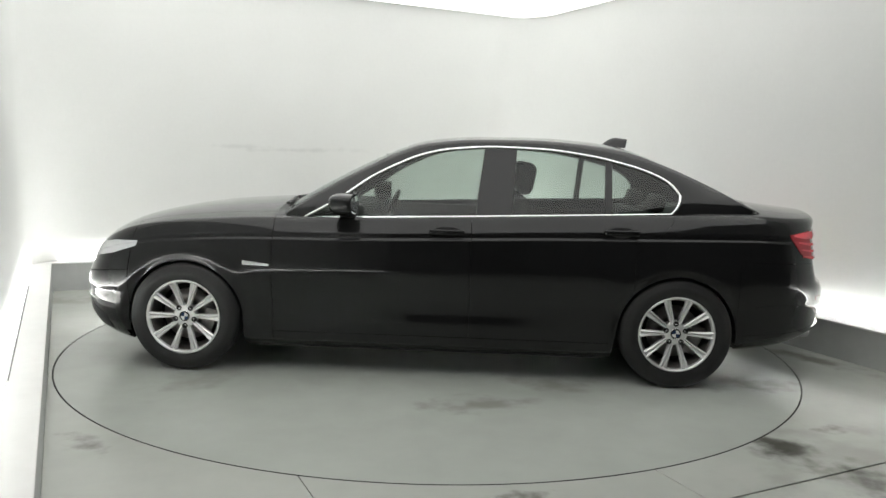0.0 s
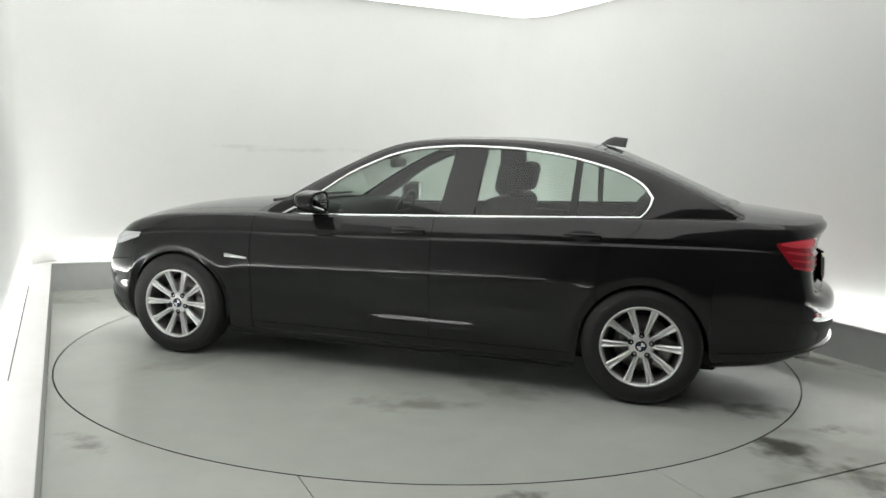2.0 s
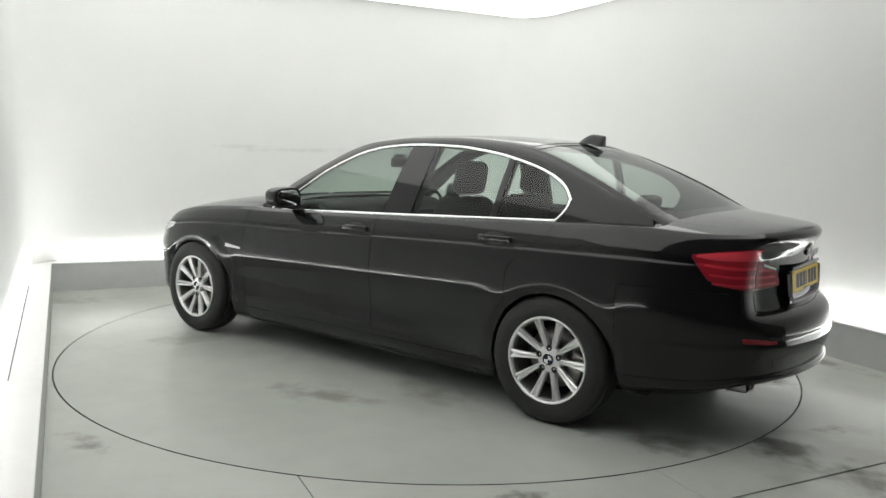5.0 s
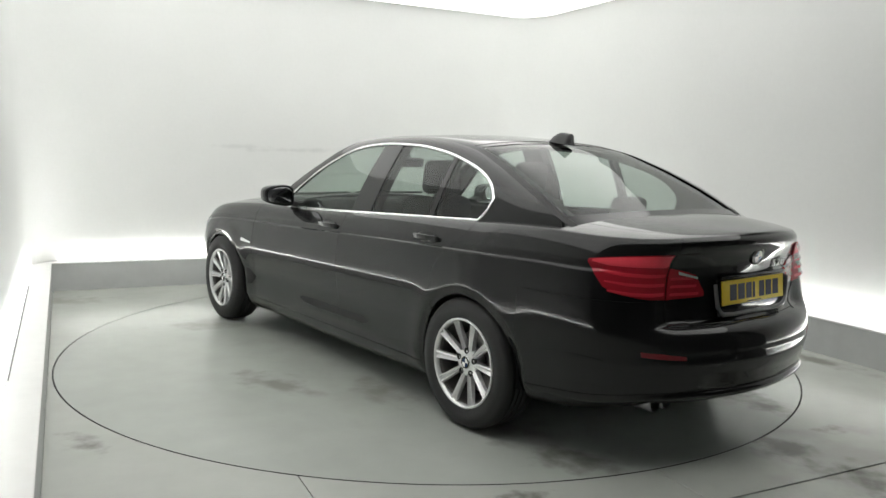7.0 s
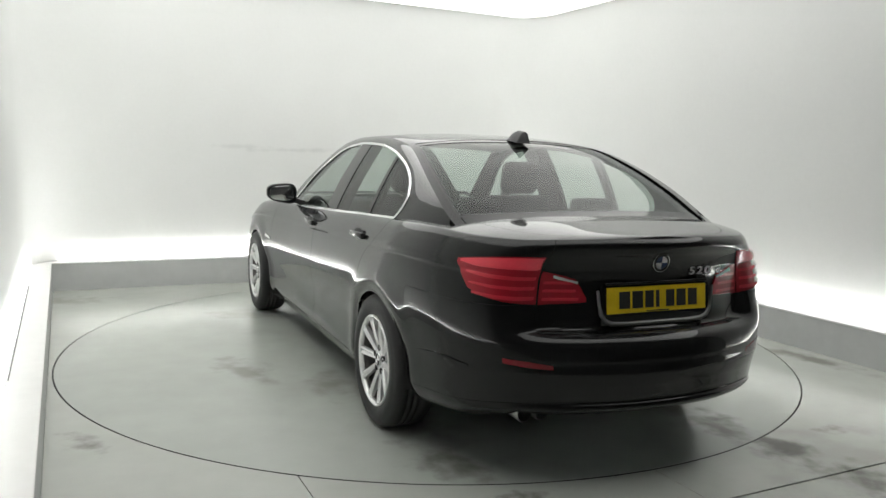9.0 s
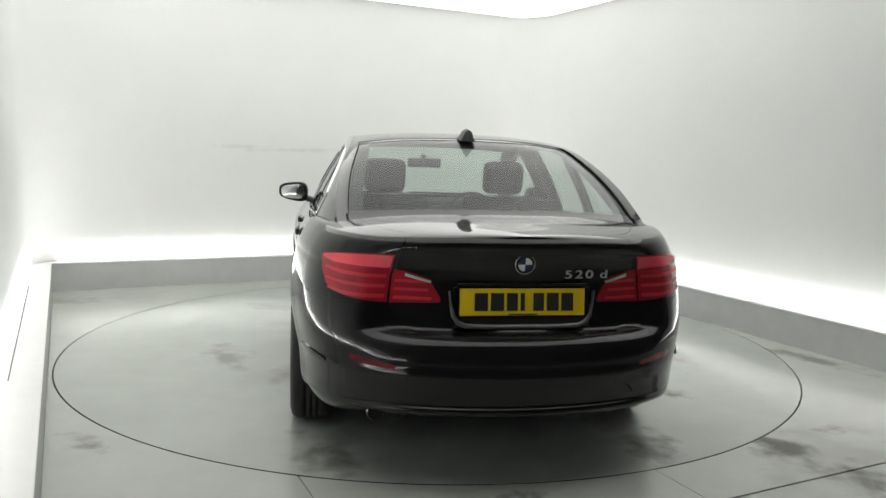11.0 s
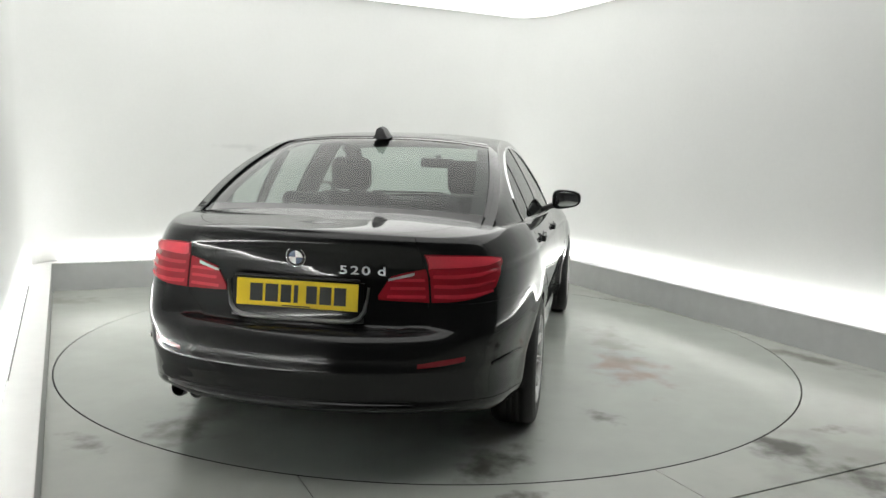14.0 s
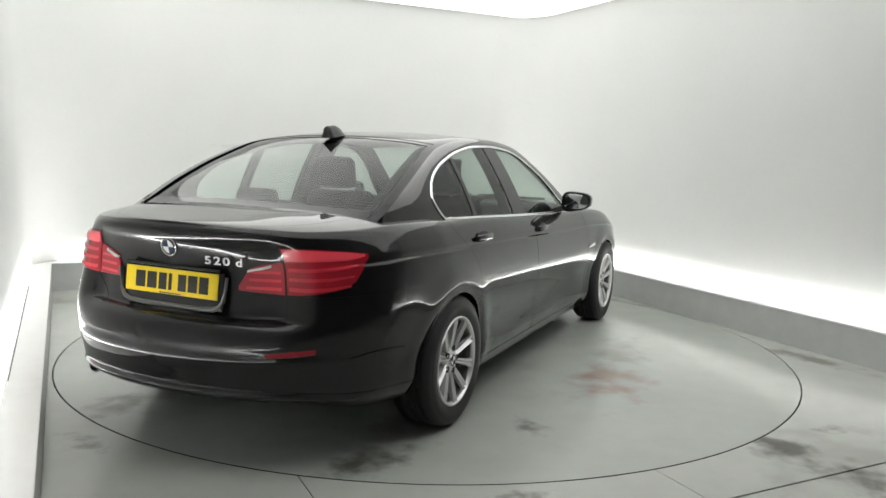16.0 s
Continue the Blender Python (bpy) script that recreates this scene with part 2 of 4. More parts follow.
# ---- the booth ----
def booth():
    # floor plates round the table, each a part of the floor
    floor = tagged(new("floor"), "grey painted floor of large plates with open joints", "floor", kind="structure")
    floor.matrix_basis = ROOM
    R = TABLE_R + 0.008
    for side, cuts in ((1, [-PIT_U, PIT_U]), (-1, [-PIT_U, -1.53, -0.06, PIT_U])):
        for a, b in zip(cuts, cuts[1:]):
            a, b = a + 0.0025, b - 0.0025
            th = np.linspace(math.asin(max(a / R, -1)), math.asin(min(b / R, 1)), 80)
            us = np.concatenate([[a] if a < -R else [], R * np.sin(th), [b] if b > R else []])
            inner = np.maximum(np.sqrt(np.maximum(R * R - us * us, 0.0)), 0.002)
            bm = bmesh.new()
            top = [[bm.verts.new((u, side * v, 0.0)) for v in (i, PIT_V - 0.002)] for u, i in zip(us, inner)]
            low = [[bm.verts.new((u, side * v, -0.04)) for v in (i, PIT_V - 0.002)] for u, i in zip(us, inner)]
            for k in range(len(us) - 1):
                bm.faces.new((top[k][0], top[k + 1][0], top[k + 1][1], top[k][1]))
                bm.faces.new((top[k][0], low[k][0], low[k + 1][0], top[k + 1][0]))
                bm.faces.new((top[k][1], top[k + 1][1], low[k + 1][1], low[k][1]))
            bm.faces.new((top[0][0], top[0][1], low[0][1], low[0][0]))
            bm.faces.new((top[-1][0], low[-1][0], low[-1][1], top[-1][1]))
            bmesh.ops.recalc_face_normals(bm, faces=bm.faces)
            part("floor_plate", bm, FLOOR, floor)
    part("pit_bottom", block(-PIT_U, PIT_U, -PIT_V, PIT_V, -0.12, -0.05), GAP, floor)
    part("hall_floor", block(-PIT_U - 0.5, PIT_U + 0.5, -7.2, -PIT_V - 0.008, -0.12, -0.001), FLOOR, floor)
    # kerbs with a light strip behind each
    t, d = KERB_W, WALL_D
    runs = (("kerb_back", -PIT_U - t, PIT_U + t, PIT_V, PIT_V + t), ("kerb_left", -PIT_U - t, -PIT_U, DARK_V, PIT_V - 0.001),
            ("kerb_right", PIT_U, PIT_U + t, DARK_V, PIT_V - 0.001))
    for name, x0, x1, y0, y1 in runs:
        k = tagged(new(name), "low grey painted kerb with a white top board", "kerb", kind="structure")
        k.matrix_basis = ROOM
        part("kerb_body", block(x0, x1, y0, y1, -0.1, KERB_Z - 0.012), KERB, k)
        part("top_board", block(x0 - 0.004, x1 + 0.004, y0 - 0.004, y1 + (0.004 if "back" in name else -0.006), KERB_Z - 0.012, KERB_Z, 0.004), KTOP, k)
    k = bpy.data.objects["kerb_left"]
    part("board_joint", block(-2.6425, -2.6375, -1.0, 1.65, KERB_Z - 0.004, KERB_Z + 0.0006), GAP, k)
    g0, g1 = t + 0.012, d - 0.012
    lamps = ((-PIT_U - 0.04, PIT_U + 0.04, PIT_V + g0, PIT_V + g1), (-PIT_U - g1, -PIT_U - g0, DARK_V, PIT_V + 0.04), (PIT_U + g0, PIT_U + g1, DARK_V, PIT_V + 0.04))
    for x0, x1, y0, y1 in lamps:
        k = tagged(new("light_strip"), "long white light strip set behind the kerb", "light strip", group="light strips behind the kerbs")
        k.matrix_basis = ROOM
        part("housing", block(x0, x1, y0, y1, -0.1, 0.165), ALU, k)
        part("diffuser", block(x0 + 0.008, x1 - 0.008, y0 + 0.008, y1 - 0.008, 0.165, 0.245, 0.01), STRIP, k)
    # walls: one smooth sheet with rounded corners
    wu, wv, r = PIT_U + d, PIT_V + d, 0.55
    path = [(-wu, DARK_V)]
    for cx, a0 in ((-wu + r, 180), (wu - r, 90)):
        for k in range(13):
            a = radians(a0 - 90 * k / 12)
            path.append((cx + r * math.cos(a), wv - r + r * math.sin(a)))
    path.append((wu, DARK_V))
    bm = bmesh.new()
    zs = [-0.1, 0.5, 1.2, 2.0, 2.5, 2.71, 2.82, 2.90, 2.95, TOP_Z]
    lean = [0, 0, 0, 0, 0, 0.004, 0.012, 0.024, 0.036, 0.05]
    rows = []
    for (x, y) in path:
        n = Vector((x - max(-wu + r, min(wu - r, x)), y - min(wv - r, y), 0))
        if n.length < 1e-6:
            n = Vector((math.copysign(1, x), 0, 0)) if abs(x) > wu - 1e-6 else Vector((0, 1, 0))
        n.normalize()
        rows.append([bm.verts.new((x - n.x * s, y - n.y * s, z)) for z, s in zip(zs, lean)])
    for a, b in zip(rows, rows[1:]):
        for j in range(len(zs) - 1):
            bm.faces.new((a[j], a[j + 1], b[j + 1], b[j]))
    bmesh.ops.recalc_face_normals(bm, faces=bm.faces)
    bmesh.ops.solidify(bm, geom=bm.faces[:], thickness=0.06)
    smooth(bm)
    w = part("wall_booth", bm, WALL, None, "smooth white booth wall with rounded corners", ROOM)
    tagged(w, category="wall", kind="structure")
    # ceiling and its light panels
    c = part("ceiling", block(-wu - 0.05, wu + 0.05, DARK_V, wv + 0.05, TOP_Z, TOP_Z + 0.1), CEIL, None, "plain white ceiling of the booth", ROOM)
    tagged(c, category="ceiling", kind="structure")
    k = tagged(new("ceiling_light"), "wide stretched white luminous ceiling panel, switched on", "ceiling light")
    k.matrix_basis = ROOM @ pose(0, 0, TOP_Z)
    for name, inset, z0, z1, m in (("frame", 0.0, -0.035, 0.0, ALU), ("diffuser", 0.015, -0.044, -0.0355, PANEL)):
        u, v = 2.66 - inset, 2.97 - inset
        rim = [(-u, -3.58 + inset), (u, -3.58 + inset), (u, 2.60), (2.48, v), (-2.48, v), (-u, 2.60)]
        bm = bmesh.new()
        low, top = [[bm.verts.new((x, y, z)) for x, y in rim] for z in (z0, z1)]
        bm.faces.new(low)
        bm.faces.new(top)
        for a in range(len(rim)):
            b = (a + 1) % len(rim)
            bm.faces.new((low[a], low[b], top[b], top[a]))
        bmesh.ops.recalc_face_normals(bm, faces=bm.faces)
        part(name, bm, m, k)
    # the dark hall behind the camera closes the place
    for name, b in (("wall_hall_left", (-PIT_U - 0.56, -PIT_U - 0.5, -7.2, DARK_V)), ("wall_hall_right", (PIT_U + 0.5, PIT_U + 0.56, -7.2, DARK_V)), ("wall_hall_back", (-PIT_U - 0.56, PIT_U + 0.56, -7.26, -7.2))):
        w = part(name, block(*b, -0.1, TOP_Z), HALL, None, "dark painted wall of the hall", ROOM)
        tagged(w, category="wall", kind="structure")
    for name, x0, x1 in (("wall_end_left", -PIT_U - 0.56, -PIT_U - d - 0.06), ("wall_end_right", PIT_U + d + 0.06, PIT_U + 0.56)):
        w = part(name, block(x0, x1, DARK_V, DARK_V + 0.05, -0.1, TOP_Z), HALL, None, "dark painted end of the booth wall", ROOM)
        tagged(w, category="wall", kind="structure")
    h = part("ceiling_hall", block(-PIT_U - 0.56, PIT_U + 0.56, -7.26, DARK_V - 0.002, TOP_Z, TOP_Z + 0.1), HALL, None, "dark ceiling of the hall", ROOM)
    tagged(h, category="ceiling", kind="structure")


def turntable():
    t = tagged(new("turntable"), "large round grey turntable plate, stained and damp", "turntable")
    bm = bmesh.new()
    bmesh.ops.create_circle(bm, segments=160, radius=TABLE_R, cap_ends=True)
    top = bm.faces[:]
    r = bmesh.ops.extrude_face_region(bm, geom=top)
    for v in r["geom"]:
        if isinstance(v, bmesh.types.BMVert):
            v.co.z -= 0.035
    bmesh.ops.recalc_face_normals(bm, faces=bm.faces)
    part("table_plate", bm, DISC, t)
    bm = bmesh.new()
    prof = [(TABLE_R - 0.001, -0.03), (TABLE_R + 0.002, -0.03), (TABLE_R + 0.002, 0.0004), (TABLE_R - 0.001, 0.0004)]
    bm = lathe(prof, 160, True)
    bmesh.ops.rotate(bm, matrix=Matrix.Rotation(math.pi / 2, 3, "X"), verts=bm.verts)
    part("edge_ring", bm, GAP, t, "dark edge ring")
    return t


# ---- the car's outer skin: x forwards, y to its left, z up, the origin on the ground midway between the axles ----
CARM = pose(OFF[0], OFF[1], 0)
X_FRONT, X_REAR, HALF_W, AXLE, HUB_Z, ARCH_R = 2.36, -2.60, 0.928, 1.484, 0.325, 0.354


def plan_line():
    """The plan outline from the middle of the nose round the left side to the middle of the tail: arc length, x, y."""
    pts = []
    for a in np.linspace(0, 1, 500):
        y = HALF_W * math.sin(a * math.pi / 2)
        t = (1 - (y / HALF_W) ** 1.8) ** (1 / 6)
        pts.append((1.2 + (X_FRONT - 1.2) * t, y))
    for x in np.linspace(1.19, -1.19, 400):
        pts.append((x, HALF_W))
    for a in np.linspace(1, 0, 500):
        y = HALF_W * math.sin(a * math.pi / 2)
        t = (1 - (y / HALF_W) ** 1.8) ** (1 / 6.5)
        pts.append((-1.2 + (X_REAR + 1.2) * t, y))
    p = np.array(pts)
    s = np.concatenate([[0], np.cumsum(np.hypot(*np.diff(p, axis=0).T))])
    return s, p[:, 0], p[:, 1]


PS, PX, PY = plan_line()


def s_of_x(x):
    return np.interp(-np.asarray(x, float), -PX, PS)


def s_of_rear_y(y):
    k = PX < -1.5
    return np.interp(-np.asarray(y, float), -PY[k], PS[k])


def edge_z(x):
    return curve([2.35, 2.28, 2.1, 1.9, 1.5, 1.0, 0.77, -1.43, -1.9, -2.2, -2.4, -2.57], [0.66, 0.705, 0.79, 0.855, 0.918, 0.947, 0.951, 1.035, 1.042, 1.030, 1.026, 1.038], x)


def mid_z(x):
    return curve([2.35, 2.28, 2.1, 1.9, 1.6, 1.3, 1.0, 0.0, -1.9, -2.1, -2.3, -2.45, -2.57], [0.665, 0.735, 0.84, 0.915, 0.975, 1.005, 1.022, 1.03, 1.105, 1.09, 1.068, 1.053, 1.040], x)


HWZ = [0.19, 0.22, 0.27, 0.31, 0.345, 0.39, 0.43, 0.46, 0.52, 0.58, 0.62, 0.645, 0.66, 0.68, 0.72, 0.76, 0.80, 0.84, 0.857, 0.866, 0.872, 0.878, 0.884, 0.895, 0.93, 0.965, 0.985, 1.0]
HWY = [0.80, 0.846, 0.874, 0.8850, 0.8882, 0.8898, 0.8912, 0.8932, 0.9025, 0.9120, 0.9170, 0.9186, 0.9188, 0.9180, 0.9150, 0.9110, 0.9060, 0.9005, 0.8980, 0.8930, 0.8880, 0.8868, 0.8873, 0.8862, 0.871, 0.852, 0.838, 0.822]
XFZ, XFX = [0.19, 0.25, 0.35, 0.5, 0.62, 0.72, 0.85, 1.0], [2.18, 2.28, 2.34, 2.355, 2.34, 2.32, 2.29, 2.26]
XRZ = [0.19, 0.21, 0.25, 0.28, 0.295, 0.31, 0.36, 0.44, 0.49, 0.503, 0.515, 0.54, 0.58, 0.61, 0.63, 0.642, 0.66, 0.70, 0.76, 0.82, 0.87, 0.92, 0.95, 0.97, 0.985, 1.0]
XRX = [-2.50, -2.545, -2.572, -2.578, -2.566, -2.560, -2.566, -2.578, -2.588, -2.590, -2.584, -2.584, -2.577, -2.562, -2.535, -2.498, -2.474, -2.464, -2.459, -2.457, -2.462, -2.478, -2.498, -2.505, -2.501, -2.484]
XCZ = [0.19, 0.25, 0.28, 0.295, 0.36, 0.44, 0.503, 0.515, 0.60, 0.64, 0.70, 0.78, 0.88, 0.96, 0.98, 1.0]
XCX = [-2.50, -2.562, -2.574, -2.564, -2.568, -2.580, -2.590, -2.586, -2.584, -2.574, -2.556, -2.536, -2.520, -2.513, -2.509, -2.496]


def sill_crease(x, zc):
    """The swell low on the doors, fading out at both ends."""
    return 0.0070 * smoothstep(-0.80, -0.45, x) * (1 - smoothstep(0.0, 0.55, x)) * smoothstep(0.295, 0.343, zc) * (1 - smoothstep(0.343, 0.412, zc))


def flare(x, z):
    """The swell of the wings round the wheel openings."""
    r = np.minimum(np.hypot(x - AXLE, z - HUB_Z), np.hypot(x + AXLE, z - HUB_Z))
    return 0.010 * smoothstep(ARCH_R, 0.405, r) * np.exp(-(np.maximum(r - 0.405, 0) / 0.075) ** 2)


def stretch(X):
    return (edge_z(X) - 0.45) / 0.55


def drop(X):
    return curve([2.4, -1.1, -1.85, -2.2, -2.45, -2.6], [1.15, 1.15, 0.86, 0.76, 0.58, 0.52], X)


def to_level(X, z):
    return np.where(z < 0.45, 0.45 - (0.45 - z) / drop(X), 0.45 + (z - 0.45) / stretch(X))


def skin(X, Y, zc):
    X, Y, zc = np.broadcast_arrays(np.asarray(X, float), np.asarray(Y, float), np.asarray(zc, float))
    z = np.where(zc < 0.45, 0.45 - (0.45 - zc) * drop(X), 0.45 + (zc - 0.45) * stretch(X))
    wf, wr = smoothstep(1.5, X_FRONT, X), 1 - smoothstep(X_REAR, -1.75, X)
    mid = 1 - smoothstep(0.50, 0.78, Y)
    rear = curve(XRZ, XRX, zc) * mid + curve(XCZ, XCX, zc) * (1 - mid)
    x = X + wf * (curve(XFZ, XFX, zc) - X_FRONT) + wr * (rear - X_REAR)
    x = x - 0.23 * smoothstep(0.74, 1.0, zc) * np.exp(-((X + 1.2) / 0.3) ** 2)
    y = Y * (1.014 + 0.028 * smoothstep(0.3, 1.7, X)) * curve(HWZ, HWY, zc) / HALF_W * (1 - smoothstep(1.5, 2.4, -X) * (0.058 + 0.014 * smoothstep(0.72, 1.0, zc)))
    y = y + (flare(x, z) + sill_crease(x, zc)) * smoothstep(0.6, 0.9, Y)
    return np.stack([x, y, z], -1)


def skin_normal(s, zc):
    e = 0.004
    def at(ss, zz):
        return skin(np.interp(ss, PS, PX), np.interp(ss, PS, PY), zz)
    lo, hi = np.clip(s - e, 0, PS[-1]), np.clip(s + e, 0, PS[-1])
    n = np.cross(at(hi, zc) - at(lo, zc), at(s, np.clip(zc + e, 0.19, 1.0)) - at(s, np.clip(zc - e, 0.19, 1.0)))
    n = n / (np.linalg.norm(n, axis=-1, keepdims=True) + 1e-12)
    p = at(s, zc)
    flip = np.sign(n[..., 1] * p[..., 1] + n[..., 0] * (p[..., 0] - np.clip(p[..., 0], -1.6, 1.6)) * 3 + 1e-9)
    return n * flip[..., None]


LEVELS = np.array([0.19, 0.205, 0.22, 0.25, 0.28, 0.295, 0.31, 0.325, 0.335, 0.345, 0.355, 0.365, 0.38, 0.395, 0.41, 0.43, 0.46, 0.485, 0.503, 0.515, 0.54, 0.56, 0.58, 0.605, 0.625, 0.642, 0.66, 0.675, 0.69, 0.705, 0.72, 0.735, 0.75, 0.765,
                   0.78, 0.795, 0.81, 0.825, 0.838, 0.850, 0.857, 0.862, 0.866, 0.870, 0.874, 0.878, 0.884, 0.89, 0.91, 0.935, 0.95, 0.962, 0.972, 0.98, 0.988, 0.995, 1.0])
DECK = np.array([0.98, 0.95, 0.91, 0.86, 0.80, 0.70, 0.55, 0.40, 0.25, 0.12, 0.0])


def stations():
    arch = lambda c: [c + ARCH_R * math.cos(a) for a in np.linspace(0.0, math.pi, 27)]
    xs = arch(AXLE) + list(np.linspace(1.11, 0.97, 8)) + list(np.linspace(0.95, -0.245, 30)) + list(np.linspace(-0.275, -1.11, 32)) + arch(-AXLE)
    side = list(s_of_x(np.array(xs)))
    s0, s1 = side[0], side[-1]
    sc = float(s_of_rear_y(0.56))
    front = list(np.linspace(0, s0, 34))[:-1]
    rear = list(np.linspace(s1, sc, 34))[1:] + list(np.linspace(sc, PS[-1], 14))[1:]
    return np.array(front + side + rear)


ST = stations()


def whole_skin():
    X, Y = np.interp(ST, PS, PX), np.interp(ST, PS, PY)
    zc = np.repeat(LEVELS[None], len(ST), 0)
    P = skin(X[:, None], Y[:, None], zc)
    for c in (AXLE, -AXLE):
        d = ARCH_R ** 2 - (P[..., 0] - c) ** 2
        zb = np.where(d > 0, HUB_Z + np.sqrt(np.maximum(d, 0)), 0)
        zc = np.maximum(zc, to_level(X[:, None], np.where(d > 0, zb, 0.0)))
    zc = np.clip(zc, 0.19, 1.0)
    P = skin(X[:, None], Y[:, None], zc)
    N = skin_normal(np.repeat(ST[:, None], zc.shape[1], 1), zc)
    edge = P[:, -1]
    f = DECK[None, :]
    zm, ze = mid_z(edge[:, 0])[:, None], edge[:, 2][:, None]
    D = np.stack([np.repeat(edge[:, :1], len(DECK), 1), edge[:, 1:2] * f, zm - (zm - ze) * f ** 2.8], -1)
    A = np.concatenate([P, D], 1)
    gi, gj = np.gradient(A, axis=0), np.gradient(A, axis=1)
    M = np.cross(gi, gj)
    M /= np.linalg.norm(M, axis=-1, keepdims=True) + 1e-12
    M *= np.sign(M[..., 2:3] + 1e-9)
    M[:, -1, 1] = 0
    N = np.concatenate([N, M[:, len(LEVELS):]], 1)
    N[:, len(LEVELS) - 1] = N[:, len(LEVELS) - 1] + M[:, len(LEVELS) - 1]
    N[0, :, 1] = 0
    N[-1, :, 1] = 0
    N /= np.linalg.norm(N, axis=-1, keepdims=True) + 1e-12
    return A, N, X, Y


SKIN, SKIN_N, SX, SY = whole_skin()
NL = len(LEVELS)


def panel_mesh(name, mask, sides, gap=0.0022, rim=0.016):
    """A body panel: the faces of the skin in mask (stations x rows) on one side (1, -1) or both, with a gap round it and a rim turned inwards."""
    ni, nj = SKIN.shape[:2]
    used = np.zeros((ni, nj), bool)
    cnt = np.zeros((ni, nj), int)
    acc = np.zeros((ni, nj, 3))
    cen = (SKIN[:-1, :-1] + SKIN[1:, :-1] + SKIN[:-1, 1:] + SKIN[1:, 1:]) / 4
    for di in (0, 1):
        for dj in (0, 1):
            used[di:ni - 1 + di, dj:nj - 1 + dj] |= mask
            cnt[di:ni - 1 + di, dj:nj - 1 + dj] += mask
            acc[di:ni - 1 + di, dj:nj - 1 + dj] += cen * mask[..., None]
    P = SKIN.copy()
    mid = np.zeros((ni, nj), bool)
    if len(sides) == 2:
        mid[0, :] = mid[-1, :] = True
        mid[:, -1] = True
    full = np.where(mid, 2, 4)
    bd = used & (cnt < full)
    d = acc / np.maximum(cnt, 1)[..., None] - SKIN
    d[mid, 1] = 0
    d /= np.linalg.norm(d, axis=-1, keepdims=True) + 1e-9
    P[bd] += d[bd] * gap
    verts, normals, faces = [], [], []
    for side in sides:
        k = np.array([1, side, 1])
        ids = -np.ones((ni, nj), int)
        for i, j in np.argwhere(used):
            ids[i, j] = len(verts)
            verts.append(tuple(P[i, j] * k))
            normals.append(tuple(SKIN_N[i, j] * k))
        edges = {}
        for i, j in np.argwhere(mask):
            q = [(i, j), (i + 1, j), (i + 1, j + 1), (i, j + 1)]
            if side < 0:
                q = q[::-1]
            faces.append([int(ids[a]) for a in q])
            for a, b in zip(q, q[1:] + q[:1]):
                key = (min(a, b), max(a, b))
                edges[key] = None if key in edges else (a, b)
        for e in [v for v in edges.values() if v]:
            a, b = e
            if mid[a] and mid[b]:
                continue
            b0 = len(verts)
            for v in (a, b):
                out = -d[v] * k
                for depth in (0.0, rim):
                    verts.append(tuple((P[v] - SKIN_N[v] * depth) * k))
                    normals.append(tuple(out))
            faces.append([b0, b0 + 1, b0 + 3, b0 + 2])
    return raw_mesh(name, verts, faces, normals)


def body_panels(car):
    ni, nj = SKIN.shape[0] - 1, SKIN.shape[1] - 1
    sm = (ST[:-1] + ST[1:]) / 2
    xm, ym = np.interp(sm, PS, PX)[:, None], np.interp(sm, PS, PY)[:, None]
    row = np.arange(nj)[None, :]
    zl = np.concatenate([(LEVELS[:-1] + LEVELS[1:]) / 2, np.full(len(DECK), 2.0)])[None, :]
    fr = np.concatenate([np.full(NL - 1, 1.5), (np.concatenate([[1.0], DECK[:-1]]) + DECK) / 2])[None, :]
    deck = fr < 1.2
    rear = (xm < -1.5)
    a0, a1 = AXLE + ARCH_R, -AXLE - ARCH_R
    one = np.ones((ni, nj), bool)
    bumper_f = (xm > a0) & (zl < 0.66)
    bonnet = (xm > 0.97) & deck & (fr < 0.86)
    nose = (xm > a0) & ~bumper_f & ~bonnet & one
    fender = (xm < a0) & (xm > 0.95) & ~bonnet & one
    cowl = (xm <= 0.97) & (xm > 0.80) & deck & (fr < 0.95)
    hole = (xm <= 0.80) & (xm > -1.97) & deck & (fr < 0.93)
    sill = (xm < 0.95) & (xm > -AXLE + ARCH_R) & (zl < 0.28)
    fdoor = (xm < 0.95) & (xm > -0.245) & ~sill & ~cowl & ~hole & one
    rdoor = (xm < -0.245) & (xm > -1.22) & ~sill & ~hole & one
    lid = ((xm < -1.97) & deck & (fr < 0.80)) | (rear & (ym < 0.56) & (zl > 0.642)) & one
    bumper_r = (xm < a1) & (zl < np.where(ym < 0.56, 0.642, 0.75)) & ~lid
    diff = bumper_r & (zl < 0.31)
    bumper_r = bumper_r & ~diff
    quarter = (xm < -1.22) & ~lid & ~bumper_r & ~diff & ~hole & one
    for name, mask, both, m in (("front_bumper", bumper_f, 1, PAINT), ("bonnet", bonnet, 1, PAINT), ("nose_panel", nose, 1, PAINT), ("front_wing", fender, 0, PAINT),
                                ("cowl", cowl, 1, TRIM), ("sill", sill, 0, PAINT), ("front_door", fdoor, 0, PAINT), ("rear_door", rdoor, 0, PAINT),
                                ("boot_lid", lid, 1, PAINT), ("rear_bumper", bumper_r, 1, PAINT), ("diffuser", diff, 1, PAINT), ("rear_wing", quarter, 0, PAINT)):
        for sides in ([(1, -1)] if both else [(1,), (-1,)]):
            ob = link(name, panel_mesh(name, np.broadcast_to(mask, (ni, nj)), sides, 0.0007 if name in ("rear_bumper", "rear_wing") else 0.0020), m, car, m=CARM)
            if "door" in name:
                handle(ob, sides[0], -0.10 if name[0] == "f" else -1.13)


